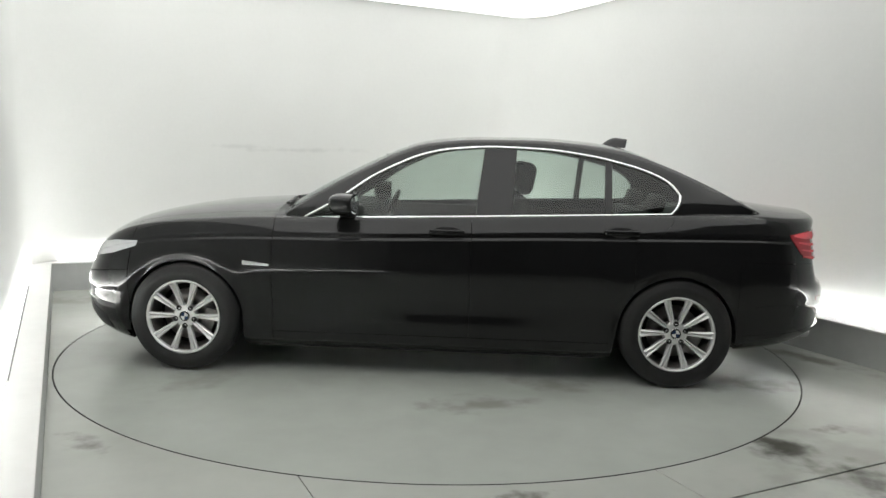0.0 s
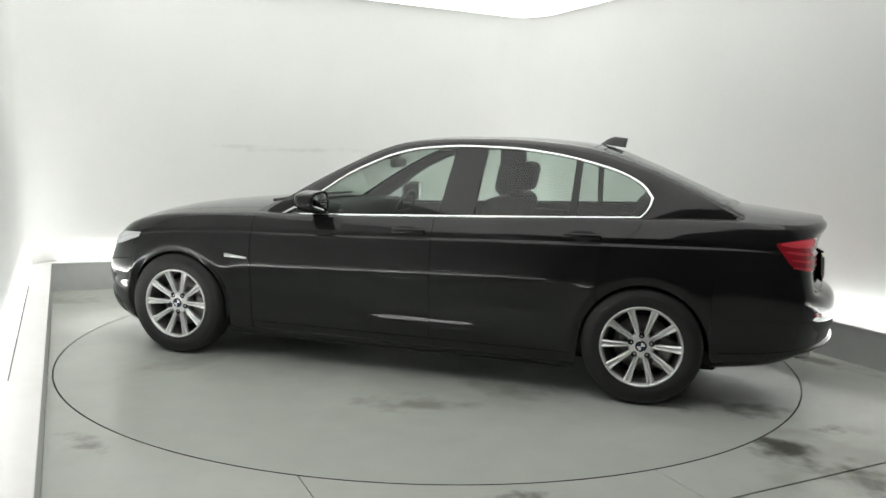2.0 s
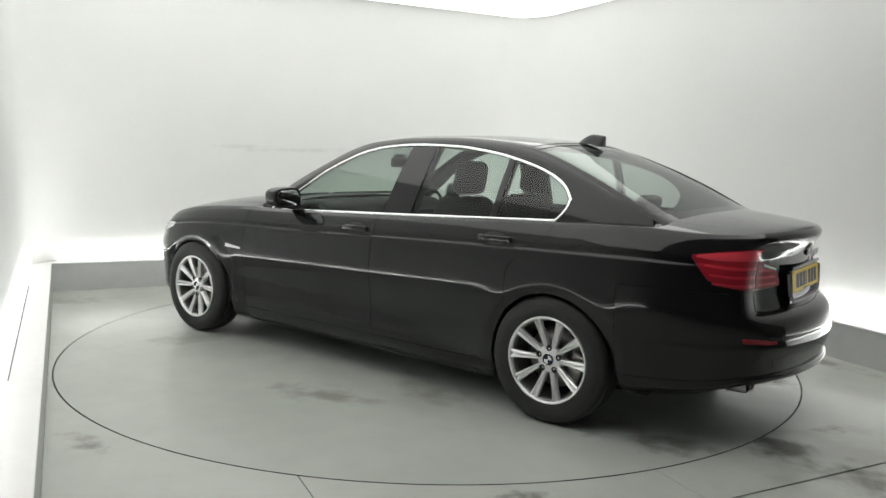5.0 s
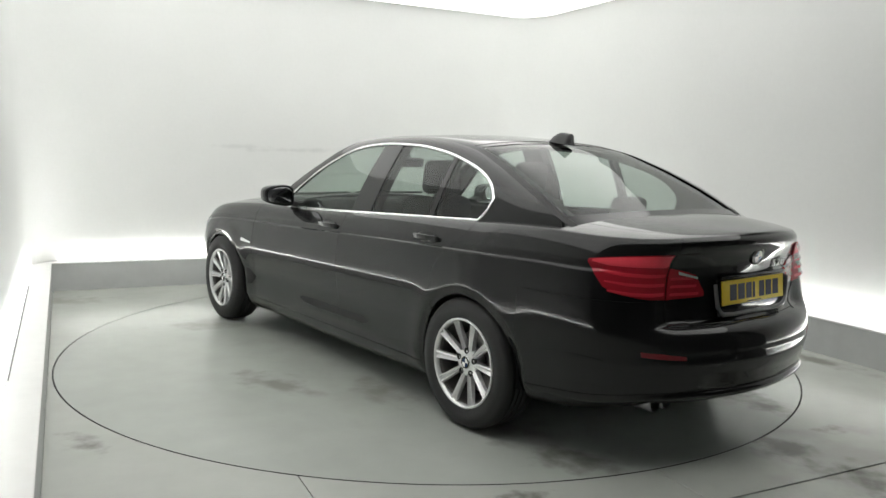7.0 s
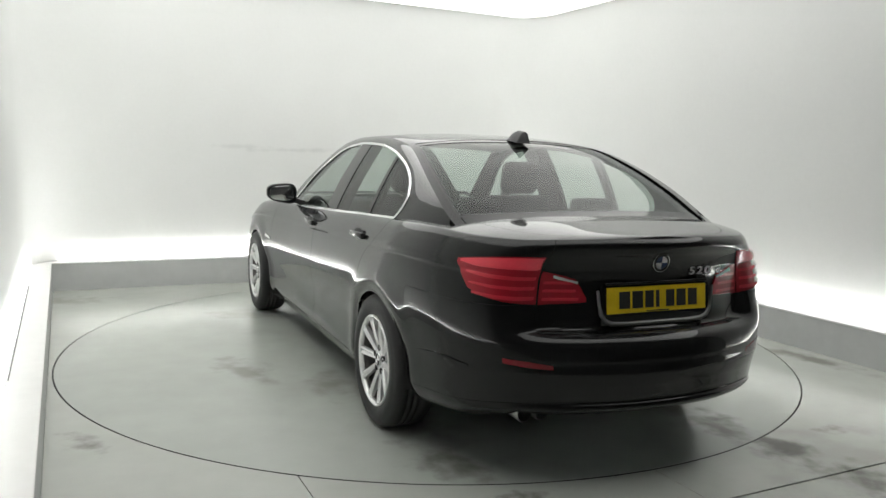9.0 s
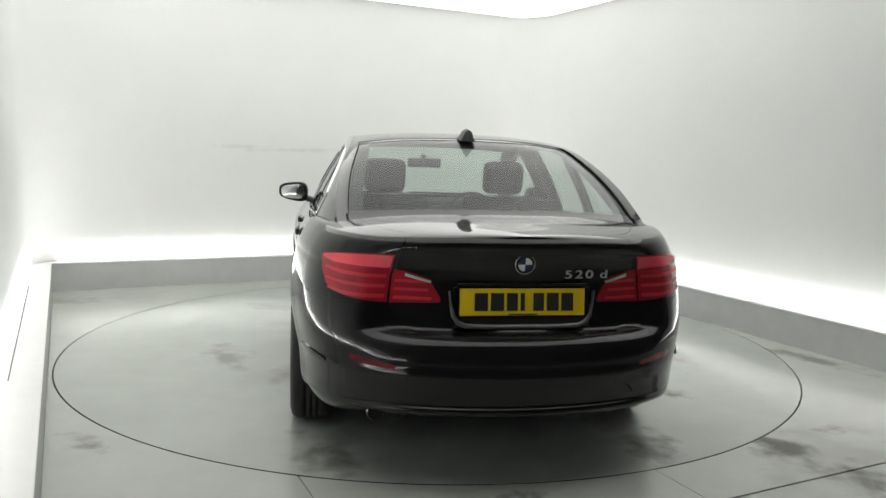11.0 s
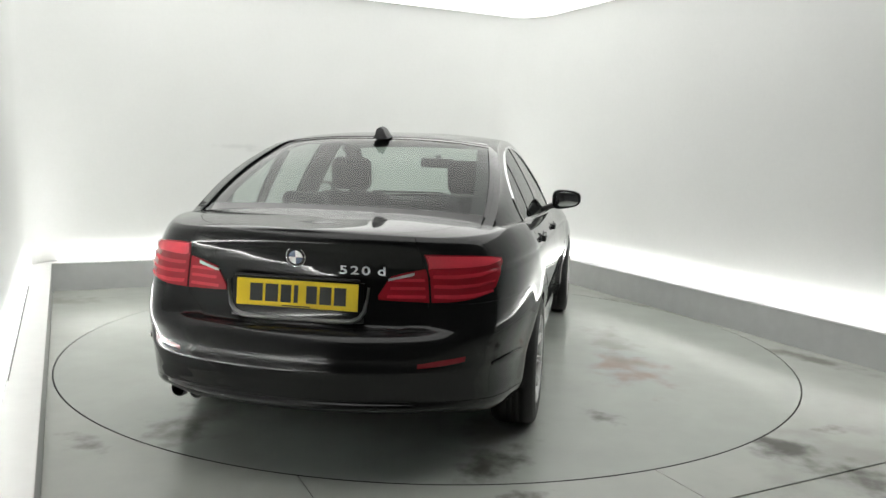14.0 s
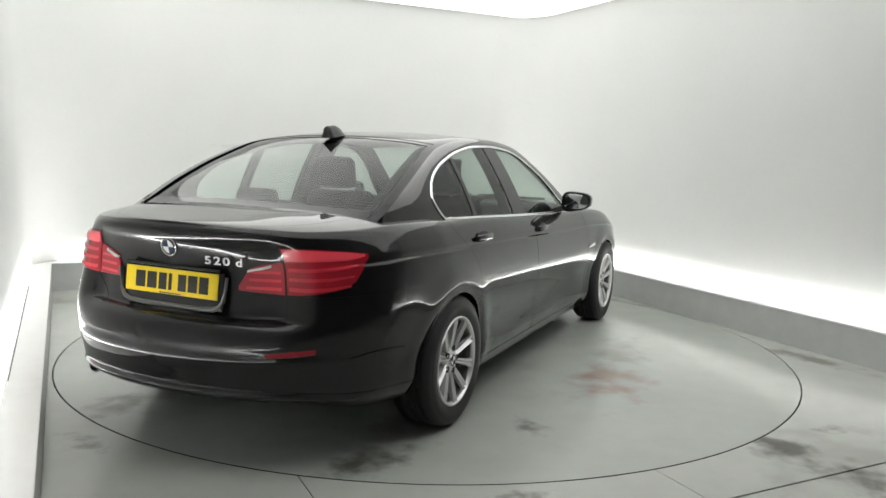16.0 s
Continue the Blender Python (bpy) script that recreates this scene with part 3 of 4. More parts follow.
def handle(door, side, x):
    z = 0.895 if x > -0.5 else 0.925
    p = skin(np.array([x]), np.array([HALF_W]), to_level(np.array([x]), np.array([z])))[0]
    bm = block(-0.105, 0.105, -0.010, 0.010, -0.017, 0.017, 0.008, 3)
    for v in bm.verts:
        v.co.y += 0.030 - 0.022 * (abs(v.co.x) / 0.105) ** 3
    smooth(bm)
    part("handle", bm, PAINT, door, "", pose(x, side * (p[1]), z, 0, 0, 0 if side > 0 else 180))
    # no hollow here: a proud black oval paints the shade of the handle's recess
    cup = lathe([(0.0, 0.0040), (0.045, 0.0035), (0.055, 0.001)], 28)
    for v in cup.verts:
        v.co.x *= 1.55
        v.co.z *= 0.62
    part("recess_shade", cup, TRIM, door, "", pose(x, side * p[1], z, 0, 0, 0 if side > 0 else 180))


def patch(name, s0, s1, lo, hi, off, material, parent, side=1, n=24, rows=8, thick=0.012, m=CARM, label=""):
    """A lens or trim piece laid on the skin between two arc lengths, its lower and upper edges given as functions of 0..1."""
    t = np.linspace(0, 1, n)
    s = s0 + (s1 - s0) * t
    X, Y = np.interp(s, PS, PX), np.interp(s, PS, PY)
    zl, zh = lo(t), hi(t)
    f = np.linspace(0, 1, rows)
    z = zl[:, None] + (zh - zl)[:, None] * f
    zc = np.clip(to_level(X[:, None], z), 0.19, 1.0)
    P = skin(X[:, None], Y[:, None], zc)
    N = skin_normal(np.repeat(s[:, None], rows, 1), zc)
    edge = np.minimum(np.minimum(t, 1 - t)[:, None] * n / 2.0, np.minimum(f, 1 - f)[None] * rows / 2.0)
    P = P + N * (off * np.clip(0.45 + 0.55 * np.sqrt(np.clip(edge, 0, 1)), 0, 1))[..., None]
    k = np.array([1, side, 1])
    return link(name, grid_mesh(name, P * k, N * k, thick), material, parent, label, m)


def line(*ys):
    return lambda t: np.interp(t, np.linspace(0, 1, len(ys)), ys)


def lamps(car):
    sc = float(s_of_rear_y(0.575))
    s_tip = float(s_of_x(-2.195))
    s_in = float(s_of_rear_y(0.565))
    s_end = float(s_of_rear_y(0.352))
    for side in (1, -1):
        tail = patch("tail_light", s_tip, sc, line(0.922, 0.822, 0.792, 0.778, 0.770, 0.765), line(0.936, 0.946, 0.953, 0.958, 0.961, 0.962), 0.010, RED_D, car, side, 36, 12, label="red tail light with a bright upper band")
        patch("upper_lens", s_tip + 0.012, sc - 0.006, line(0.925, 0.908, 0.904, 0.902, 0.900), line(0.934, 0.945, 0.951, 0.956, 0.958), 0.0150, RED_B, tail, side, 24, 6, 0.008, None, "bright red upper lens")
        for k in range(3):
            z0, z1 = 0.782 + k * 0.040, 0.801 + k * 0.040
            patch("light_bar", s_tip + 0.105 - 0.025 * k, sc - 0.010, line(z0 + 0.022, z0 + 0.006, z0, z0), line(z1 + 0.012, z1 + 0.004, z1, z1), 0.0155, RED, tail, side, 22, 5, 0.010, None)
        inner = patch("boot_light", s_in, s_end, line(0.764, 0.766, 0.768, 0.770, 0.774), line(0.902, 0.893, 0.883, 0.868, 0.792), 0.010, RED_D, car, side, 24, 10, label="red tail light on the boot lid")
        for k in range(3):
            z0, z1 = 0.779 + k * 0.034, 0.796 + k * 0.034
            patch("light_bar", s_in + 0.010, s_end - 0.030 - 0.016 * k, line(z0, z0), line(z1, z1), 0.0150, RED, inner, side, 14, 5, 0.010, None)
        patch("reversing_lens", s_in + 0.060, s_end - 0.046, line(0.875, 0.850), line(0.887, 0.860), 0.017, CLEAR, inner, side, 12, 5, 0.010, None, "clear reversing lens")
        patch("bumper_corner", float(s_of_rear_y(0.575)), float(s_of_rear_y(0.445)), line(0.650, 0.650, 0.648), line(0.758, 0.700, 0.650), 0.005, PAINT, car, side, 16, 8, 0.010)
        patch("reflector", float(s_of_rear_y(0.735)), float(s_of_rear_y(0.55)), line(0.534, 0.524, 0.518), line(0.556, 0.548, 0.536), 0.004, REFL, car, side, 12, 4, 0.004, label="red bumper reflector")
        # raised strip added along the bumper crease so its top catches a highlight
        patch("crease_highlight", float(s_of_x(-1.955)), float(s_of_x(-2.26)), line(0.495, 0.490, 0.490, 0.497), line(0.507, 0.518, 0.519, 0.507), 0.013, PAINT, car, side, 20, 8, 0.012)
        patch("headlight", float(s_of_x(2.30)), float(s_of_x(1.80)), line(0.60, 0.64, 0.672, 0.70, 0.755), line(0.665, 0.715, 0.752, 0.778, 0.785), 0.006, CLEAR, car, side, 24, 8, label="clear headlight")
        patch("side_gill", float(s_of_x(1.125)), float(s_of_x(0.965)), line(0.665, 0.660), line(0.690, 0.672), 0.006, CHROME, car, side, 10, 3, 0.005, label="chrome side gill")
        patch("fog_trim", float(s_of_x(2.28)), float(s_of_x(2.02)), line(0.24, 0.23, 0.22), line(0.40, 0.38, 0.30), 0.004, TRIM, car, side, 12, 6, 0.006, label="black lower bumper inlet")
        patch("fog_bar", float(s_of_x(2.27)), float(s_of_x(2.12)), line(0.405, 0.395), line(0.420, 0.405), 0.010, CHROME, car, side, 10, 3, 0.006, label="chrome bumper bar")


def side_y(x, z):
    """Half width of the cabin's side."""
    x, z = np.asarray(x, float), np.asarray(z, float)
    d = z - (0.982 - 0.04 * x)
    return 0.836 - 0.395 * d - 0.34 * np.maximum(d, 0) ** 2 - 0.02 * (x + 0.3) ** 2 - 0.17 * np.maximum(-1.4 - x, 0) ** 2


EDGE_T = [0, 0.33, 0.66, 0.9, 1, 1.2, 1.5, 1.8, 1.95, 2.08, 2.3, 2.6, 3, 3.4]
EDGE_X = [0.90, 0.635, 0.39, 0.20, 0.10, -0.12, -0.45, -0.80, -1.02, -1.18, -1.40, -1.66, -1.94, -2.17]
EDGE_Z = [0.965, 1.135, 1.272, 1.366, 1.402, 1.436, 1.450, 1.442, 1.420, 1.392, 1.322, 1.212, 1.070, 0.985]
MID_X = [0.98, 0.685, 0.43, 0.24, 0.15, -0.08, -0.45, -0.80, -1.05, -1.21, -1.46, -1.74, -2.03, -2.26]
MID_Z = [1.010, 1.180, 1.312, 1.396, 1.428, 1.468, 1.482, 1.479, 1.460, 1.436, 1.345, 1.225, 1.102, 1.035]


def smooth_line(t):
    """Catmull-Rom through the roof's key sections."""
    T = np.array(EDGE_T)
    out = []
    for c in (EDGE_X, EDGE_Z, MID_X, MID_Z):
        c = np.array(c)
        m = np.gradient(c, T)
        k = np.clip(np.searchsorted(T, t, side="right") - 1, 0, len(T) - 2)
        h = T[k + 1] - T[k]
        u = (t - T[k]) / h
        out.append((2 * u ** 3 - 3 * u ** 2 + 1) * c[k] + (u ** 3 - 2 * u ** 2 + u) * h * m[k] + (3 * u ** 2 - 2 * u ** 3) * c[k + 1] + (u ** 3 - u ** 2) * h * m[k + 1])
    return out


def over(t, f):
    """A point on the cabin's top: t along it (0 screen foot, 1 to 2 roof, 3 rear window foot), f across it from -1 to 1."""
    t, f = np.broadcast_arrays(np.asarray(t, float), np.asarray(f, float))
    xe, ze, xm, zm = smooth_line(t)
    a = np.abs(f)
    return np.stack([xm + (xe - xm) * a ** 2.2, side_y(xe, ze) * f, zm + (ze - zm) * a ** 2.6], -1)


def over_patch(name, t0, t1, f0, f1, nt, nf, material, parent, lift=0.0, thick=0.0, label=""):
    t, f = np.linspace(t0, t1, nt)[:, None], np.linspace(f0, f1, nf)[None, :]
    e = 0.004
    P = over(t, f)
    N = np.cross(over(np.clip(t + e, 0, 3.4), f) - over(np.clip(t - e, 0, 3.4), f), over(t, np.clip(f + e, -1, 1)) - over(t, np.clip(f - e, -1, 1)))
    N /= np.linalg.norm(N, axis=-1, keepdims=True) + 1e-12
    N *= np.where((N[..., 2:3] < 0), -1.0, 1.0)
    xe, ze, _, _ = smooth_line(t + 0 * f)
    S = side_normal(xe, ze) * np.stack([1 + 0 * f, np.sign(f), 1 + 0 * f], -1)
    w = 0.5 * smoothstep(0.80, 1.0, np.abs(f + 0 * t))[..., None]
    N = N * (1 - w) + S * w
    N /= np.linalg.norm(N, axis=-1, keepdims=True) + 1e-12
    return link(name, grid_mesh(name, P + N * lift, N, thick), material, parent, label, CARM)


DLO_TOP_X = [0.79, 0.655, 0.51, 0.375, 0.237, 0.065, -0.107, -0.383, -0.66, -0.94, -1.145, -1.32, -1.44, -1.492]
DLO_TOP_Z = [0.945, 1.020, 1.115, 1.210, 1.283, 1.354, 1.390, 1.409, 1.403, 1.373, 1.331, 1.278, 1.212, 1.148]


def dlo_top(x):
    return curve(DLO_TOP_X, DLO_TOP_Z, x)


def dlo_low(x):
    x = np.asarray(x, float)
    base = 1.037 + (0.945 - 1.037) * (x + 1.435) / (0.79 + 1.435)
    return np.where(x < -1.435, np.interp(x, [-1.492, -1.480, -1.435], [1.148, 1.095, 1.037]), base)


def side_normal(x, z):
    e = 0.004
    gx = (side_y(x + e, z) - side_y(x - e, z)) / (2 * e)
    gz = (side_y(x, z + e) - side_y(x, z - e)) / (2 * e)
    n = np.stack([-gx, np.ones_like(gx), -gz], -1)
    return n / np.linalg.norm(n, axis=-1, keepdims=True)


def side_sheet(name, X, Z, side, lift, material, parent, thick=0.0, label="", m=CARM, roll=None):
    k = np.array([1, side, 1])
    N = side_normal(X, Z)
    if roll is not None:
        N = N + np.stack([0 * X, 0 * X, 0.75 * roll * smoothstep(0.03, 0.14, Z - (0.982 - 0.04 * X))], -1)
        N /= np.linalg.norm(N, axis=-1, keepdims=True)
    P = np.stack([X, side_y(X, Z), Z], -1) + N * lift
    return link(name, grid_mesh(name, P * k, N * k, thick), material, parent, label, m)


def dlo_loop():
    xs = np.concatenate([0.79 + (-1.40 - 0.79) * np.linspace(0, 1, 60), np.linspace(-1.415, -1.492, 9)])
    top = [(x, float(dlo_top(x))) for x in xs]
    low = [(-1.489, 1.118), (-1.481, 1.095), (-1.463, 1.066)] + [(x, float(dlo_low(x))) for x in np.linspace(-1.435, 0.76, 50)]
    return np.array(top + low)


def cabin(car):
    # roof, screens and pillars
    over_patch("roof", 0.97, 2.03, -1, 1, 34, 33, PAINT, car)
    over_patch("windscreen", 0.02, 0.955, -0.925, 0.925, 20, 25, GLASS, car, -0.004, label="green-tinted windscreen").visible_shadow = False
    over_patch("rear_window", 2.065, 2.95, -0.94, 0.94, 20, 25, GLASS, car, -0.004, label="green-tinted heated rear window").visible_shadow = False
    over_patch("rear_window_edge", 2.03, 2.075, -0.93, 0.93, 3, 25, GLOSS, car, -0.002)
    over_patch("rear_window_edge", 2.94, 3.08, -0.93, 0.93, 4, 25, GLOSS, car, -0.002)
    over_patch("screen_edge", 0.94, 0.97, -0.93, 0.93, 3, 25, GLOSS, car, -0.002)
    for sg in (1, -1):
        over_patch("windscreen_pillar", 0.0, 0.97, *sorted((0.915 * sg, 1.0 * sg)), 24, 4, PAINT, car)
        over_patch("rear_pillar", 2.03, 3.35, *sorted((0.94 * sg, 1.0 * sg)), 32, 5, PAINT, car)
    for f0, f1 in ((0.925, 0.948), (-0.948, -0.925)):
        over_patch("rear_window_edge", 2.05, 2.97, f0, f1, 20, 3, GLOSS, car, 0.0005)
    for t0, t1, fi in ((0.03, 0.97, 0.90), (2.03, 2.97, 0.83)):
        for f0, f1 in ((fi, 0.975), (-0.975, -fi)):
            Pin = over(np.linspace(t0, t1, 20)[:, None], np.linspace(f0, f1, 4)[None, :])
            Pin[..., 2] -= 0.025
            link("pillar_lining", grid_mesh("pillar_lining", Pin), LINER, car, "", CARM)
    loop = dlo_loop()
    n = len(loop)
    # the outer frame follows the roof's edge and the belt
    tt = np.linspace(0, 3, 120)
    ex, ez, _, _ = smooth_line(tt)
    outer = [(x, z) for x, z in zip(ex, ez)] + [(x, float(edge_z(x)) - 0.02) for x in np.linspace(-1.94, 0.90, 50)]
    outer = np.array(outer)
    c = np.array([-0.35, 1.14])

    def cast(poly, ang):
        d = np.array([math.cos(ang), math.sin(ang)])
        best = None
        for p, q in zip(poly, np.roll(poly, -1, 0)):
            e = q - p
            den = d[0] * e[1] - d[1] * e[0]
            if abs(den) < 1e-9:
                continue
            w = p - c
            r, u = (w[0] * e[1] - w[1] * e[0]) / den, (w[0] * d[1] - w[1] * d[0]) / den
            if r > 0 and -1e-6 <= u <= 1 + 1e-6 and (best is None or r < best):
                best = r
        return c + d * best

    angs = [math.atan2(p[1] - c[1], p[0] - c[0]) for p in loop]
    rim = np.array([cast(outer, a) for a in angs])
    for side in (1, -1):
        k = np.array([1, side, 1])
        idx = list(range(n)) + [0]
        fs = np.linspace(0, 1, 5)
        XZ = loop[idx][:, None, :] * (1 - fs)[None, :, None] + rim[idx][:, None, :] * fs[None, :, None]
        side_sheet("window_frame", XZ[..., 0], XZ[..., 1], side, 0.0, PAINT, car, roll=np.repeat(fs[None, :] ** 2, len(idx), 0))
        Pin = np.stack([XZ[..., 0], (side_y(XZ[..., 0], XZ[..., 1]) - 0.022) * side, XZ[..., 1]], -1)
        link("frame_lining", grid_mesh("frame_lining", Pin), LINER, car, "", CARM)
        # chrome strip all round the side windows
        verts, faces = [], []
        N = side_normal(loop[:, 0], loop[:, 1])
        P = np.stack([loop[:, 0], side_y(loop[:, 0], loop[:, 1]), loop[:, 1]], -1)
        T = np.roll(P, -1, 0) - np.roll(P, 1, 0)
        T /= np.linalg.norm(T, axis=1, keepdims=True)
        B = np.cross(T, N)
        for p, nn, b in zip(P, N, B):
            for w, h in ((-0.0085, -0.004), (-0.0085, 0.003), (-0.004, 0.0065), (0.004, 0.0065), (0.0085, 0.003), (0.0085, -0.004)):
                verts.append(tuple((p + b * w + nn * h) * k))
        for i in range(n):
            for j in range(6):
                a, b2 = i * 6, ((i + 1) % n) * 6
                q = [a + j, a + (j + 1) % 6, b2 + (j + 1) % 6, b2 + j]
                faces.append(q if side > 0 else q[::-1])
        link("chrome_strip", raw_mesh("chrome_strip", verts, faces), CHROME, car, "bright chrome window surround", CARM)
        # panes and pillars

        def pane(name, xa, xb, lift, material, label="", thick=0.0, nx=22):
            """xa, xb: (x at the top, x at the belt)."""
            f = np.linspace(0, 1, 9)[None, :]
            top = np.linspace(xa[0], xb[0], nx)[:, None]
            low = np.linspace(xa[1], xb[1], nx)[:, None]
            X = low + (top - low) * f
            Z = dlo_low(low) + (dlo_top(top) - dlo_low(low)) * f
            return side_sheet(name, X, Z, side, lift, material, car, thick, label)

        a = pane("door_window", (0.76, 0.76), (-0.32, -0.27), -0.004, GLASS, "green-tinted side window", nx=30)
        b = pane("door_window", (-0.505, -0.475), (-1.055, -1.045), -0.004, GLASS, "green-tinted side window")
        d = pane("quarter_window", (-1.085, -1.075), (-1.49, -1.47), -0.004, GLASS, "green-tinted small rear side window")
        for o in (a, b, d):
            o.visible_shadow = False
        pane("door_pillar", (-0.315, -0.265), (-0.51, -0.48), -0.001, GLOSS, "gloss black door pillar", 0.02, 6)
        for xa, xb in (((-0.315, -0.265), (-0.51, -0.48)), ((-1.05, -1.04), (-1.09, -1.08))):
            f = np.linspace(0, 1, 7)[None, :]
            top, low = np.linspace(xa[0], xb[0], 4)[:, None], np.linspace(xa[1], xb[1], 4)[:, None]
            X, Z = low + (top - low) * f, dlo_low(low) + (dlo_top(top) - dlo_low(low)) * f
            link("pillar_lining", grid_mesh("pillar_lining", np.stack([X, (side_y(X, Z) - 0.024) * side, Z], -1)), LINER, car, "", CARM)
        for xa, xb, depth in (((-0.325, -0.275), (-0.50, -0.47), 0.085), ((-1.052, -1.042), (-1.088, -1.078), 0.05)):
            f = np.linspace(0, 1, 7)[None, :]
            top, low = np.linspace(xa[0], xb[0], 4)[:, None], np.linspace(xa[1], xb[1], 4)[:, None]
            X, Z = low + (top - low) * f, dlo_low(low) + (dlo_top(top) - dlo_low(low)) * f
            P = np.stack([X, (side_y(X, Z) - depth) * side, Z], -1)
            link("pillar_trim", grid_mesh("pillar_trim", P, np.broadcast_to(np.array([0.0, -side, 0.0]), P.shape), depth - 0.026), LINER, car, "", CARM)
        pane("window_bar", (-1.05, -1.04), (-1.09, -1.08), -0.001, GLOSS, "", 0.02, 4)
        # mirror
        bm = bmesh.new()
        bmesh.ops.create_uvsphere(bm, u_segments=28, v_segments=18, radius=1)
        for v in bm.verts:
            a = [math.copysign(abs(c) ** 0.62, c) for c in v.co]
            out = a[1] * side
            v.co = (max(a[0], -0.55) * 0.095, a[1] * 0.106, a[2] * (0.069 - 0.014 * out) + 0.006 * out)
        smooth(bm)
        mir = part("door_mirror", bm, PAINT, car, "black door mirror", CARM @ pose(0.50, side * 0.955, 1.045, 0, 0, -6 * side))
        gl = lathe([(0.0, 0.0), (0.9, 0.0), (1.0, -0.002)], 28)
        for v in gl.verts:
            q = max(math.hypot(v.co.x, v.co.z), 1e-6)
            f = q / max((abs(v.co.x / q) ** 3.2 + abs(v.co.z / q) ** 3.2) ** (1 / 3.2), 0.1)
            ux, uz = (v.co.x / q, v.co.z / q)
            v.co = (-0.0535 - v.co.y, ux * f * 0.088, uz * f * 0.053 * (1 - 0.14 * side * ux))
        part("mirror_glass", gl, MIRROR, mir)
        part("mirror_foot", block(-0.05, 0.05, -0.045, 0.045, -0.02, 0.02, 0.012), TRIM, mir, "", pose(0.03, -side * 0.105, -0.055, side * 20))
    # roof aerial
    bm = bmesh.new()
    secs = []
    for q in np.linspace(0, 1, 9):
        x, h, w = 0.085 - 0.165 * q, 0.062 * math.sin(min(1.0, q * 1.75) * math.pi / 2) ** 0.9, 0.040 * (1 - 0.25 * abs(q - 0.5))
        w = 0.004 + w * min(1, q * 5)
        secs.append([bm.verts.new((x - 0.006 * zz, y * w, zz * h - 0.006)) for y, zz in ((1, 0), (0.70, 0.35), (0.42, 0.82), (0.0, 1.0), (-0.42, 0.82), (-0.70, 0.35), (-1, 0))])
    for a, b in zip(secs, secs[1:]):
        for j in range(6):
            bm.faces.new((a[j], a[j + 1], b[j + 1], b[j]))
    bm.faces.new(secs[-1])
    bm.faces.new(secs[0][::-1])
    bmesh.ops.recalc_face_normals(bm, faces=bm.faces)
    smooth(bm)
    part("roof_aerial", bm, TRIM, car, "black fin-shaped roof aerial", CARM @ pose(-1.20, 0, 1.448, 0, -7, 0))


def interior(car):
    for side in (1, -1):
        seat = part("front_seat", smooth(block(-0.42, 0.12, -0.25, 0.25, 0.34, 0.52, 0.06, 3)), CLOTH, car, "dark cloth front seat", CARM @ pose(-0.02, side * 0.38, 0))
        part("seat_back", smooth(block(-0.07, 0.07, -0.25, 0.25, 0.0, 0.66, 0.06, 3)), CLOTH, seat, "", pose(-0.36, 0, 0.46, 0, -16, 0))
        part("headrest", smooth(block(-0.055, 0.055, -0.130, 0.130, 0.0, 0.21, 0.05, 4)), CLOTH, seat, "", pose(-0.545, 0, 1.112, 0, -10, 0))
        for y in (-0.06, 0.06):
            part("headrest_post", block(-0.007, 0.007, y - 0.007, y + 0.007, -0.06, 0.04), STEEL, seat, "", pose(-0.53, 0, 1.06, 0, -12, 0))
        part("rear_headrest", smooth(block(-0.045, 0.045, -0.13, 0.13, 0.0, 0.12, 0.035, 3)), CLOTH, car, "dark low rear headrest", CARM @ pose(-1.42, side * 0.36, 1.02, 0, -14, 0))
    part("rear_seat", smooth(block(-0.08, 0.08, -0.66, 0.66, 0.0, 0.58, 0.06, 3)), CLOTH, car, "dark cloth rear bench", CARM @ pose(-1.24, 0, 0.46, 0, -18, 0))
    part("parcel_shelf", block(-1.92, -1.43, -0.66, 0.66, 1.0, 1.03, 0.01), LINER, car, "", CARM)
    bm = block(0.50, 0.90, -0.72, 0.72, 0.62, 1.0, 0.05, 3)
    part("dashboard", smooth(bm), LINER, car, "dark moulded dashboard", CARM)
    part("cabin_floor", block(-1.9, 1.0, -0.72, 0.72, 0.22, 0.30), LINER, car, "", CARM)
    for side in (1, -1):
        part("door_lining", block(-1.75, 0.85, side * 0.735 - 0.03, side * 0.735 + 0.03, 0.30, 0.955, 0.01), LINER, car, "", CARM)
    bm = lathe([(0.180, -0.012), (0.192, -0.004), (0.192, 0.004), (0.180, 0.012), (0.168, 0.004), (0.168, -0.004)], 36, True)
    for y in (0, 1):
        block(-0.17, 0.17, -0.008, 0.008, -0.02, 0.02, bm=bm)
    part("steering_wheel", bm, TRIM, car, "black steering wheel", CARM @ pose(0.40, -0.38, 0.90, 0, 0, 90) @ pose(0, 0, 0, -24, 0, 0))
    mir = part("rear_view_mirror", smooth(block(-0.02, 0.02, -0.125, 0.125, -0.035, 0.035, 0.018, 3)), TRIM, car, "black rear-view mirror", CARM @ pose(0.30, 0, 1.285))
    part("mirror_stalk", block(-0.01, 0.08, -0.012, 0.012, 0.02, 0.06, 0.004), TRIM, mir)
    t, f = np.linspace(1.0, 2.0, 16)[:, None], np.linspace(-0.97, 0.97, 17)[None, :]
    P = over(t, f)
    P[..., 2] -= 0.03
    link("headlining", grid_mesh("headlining", P), HEADLINE, car, "", CARM)


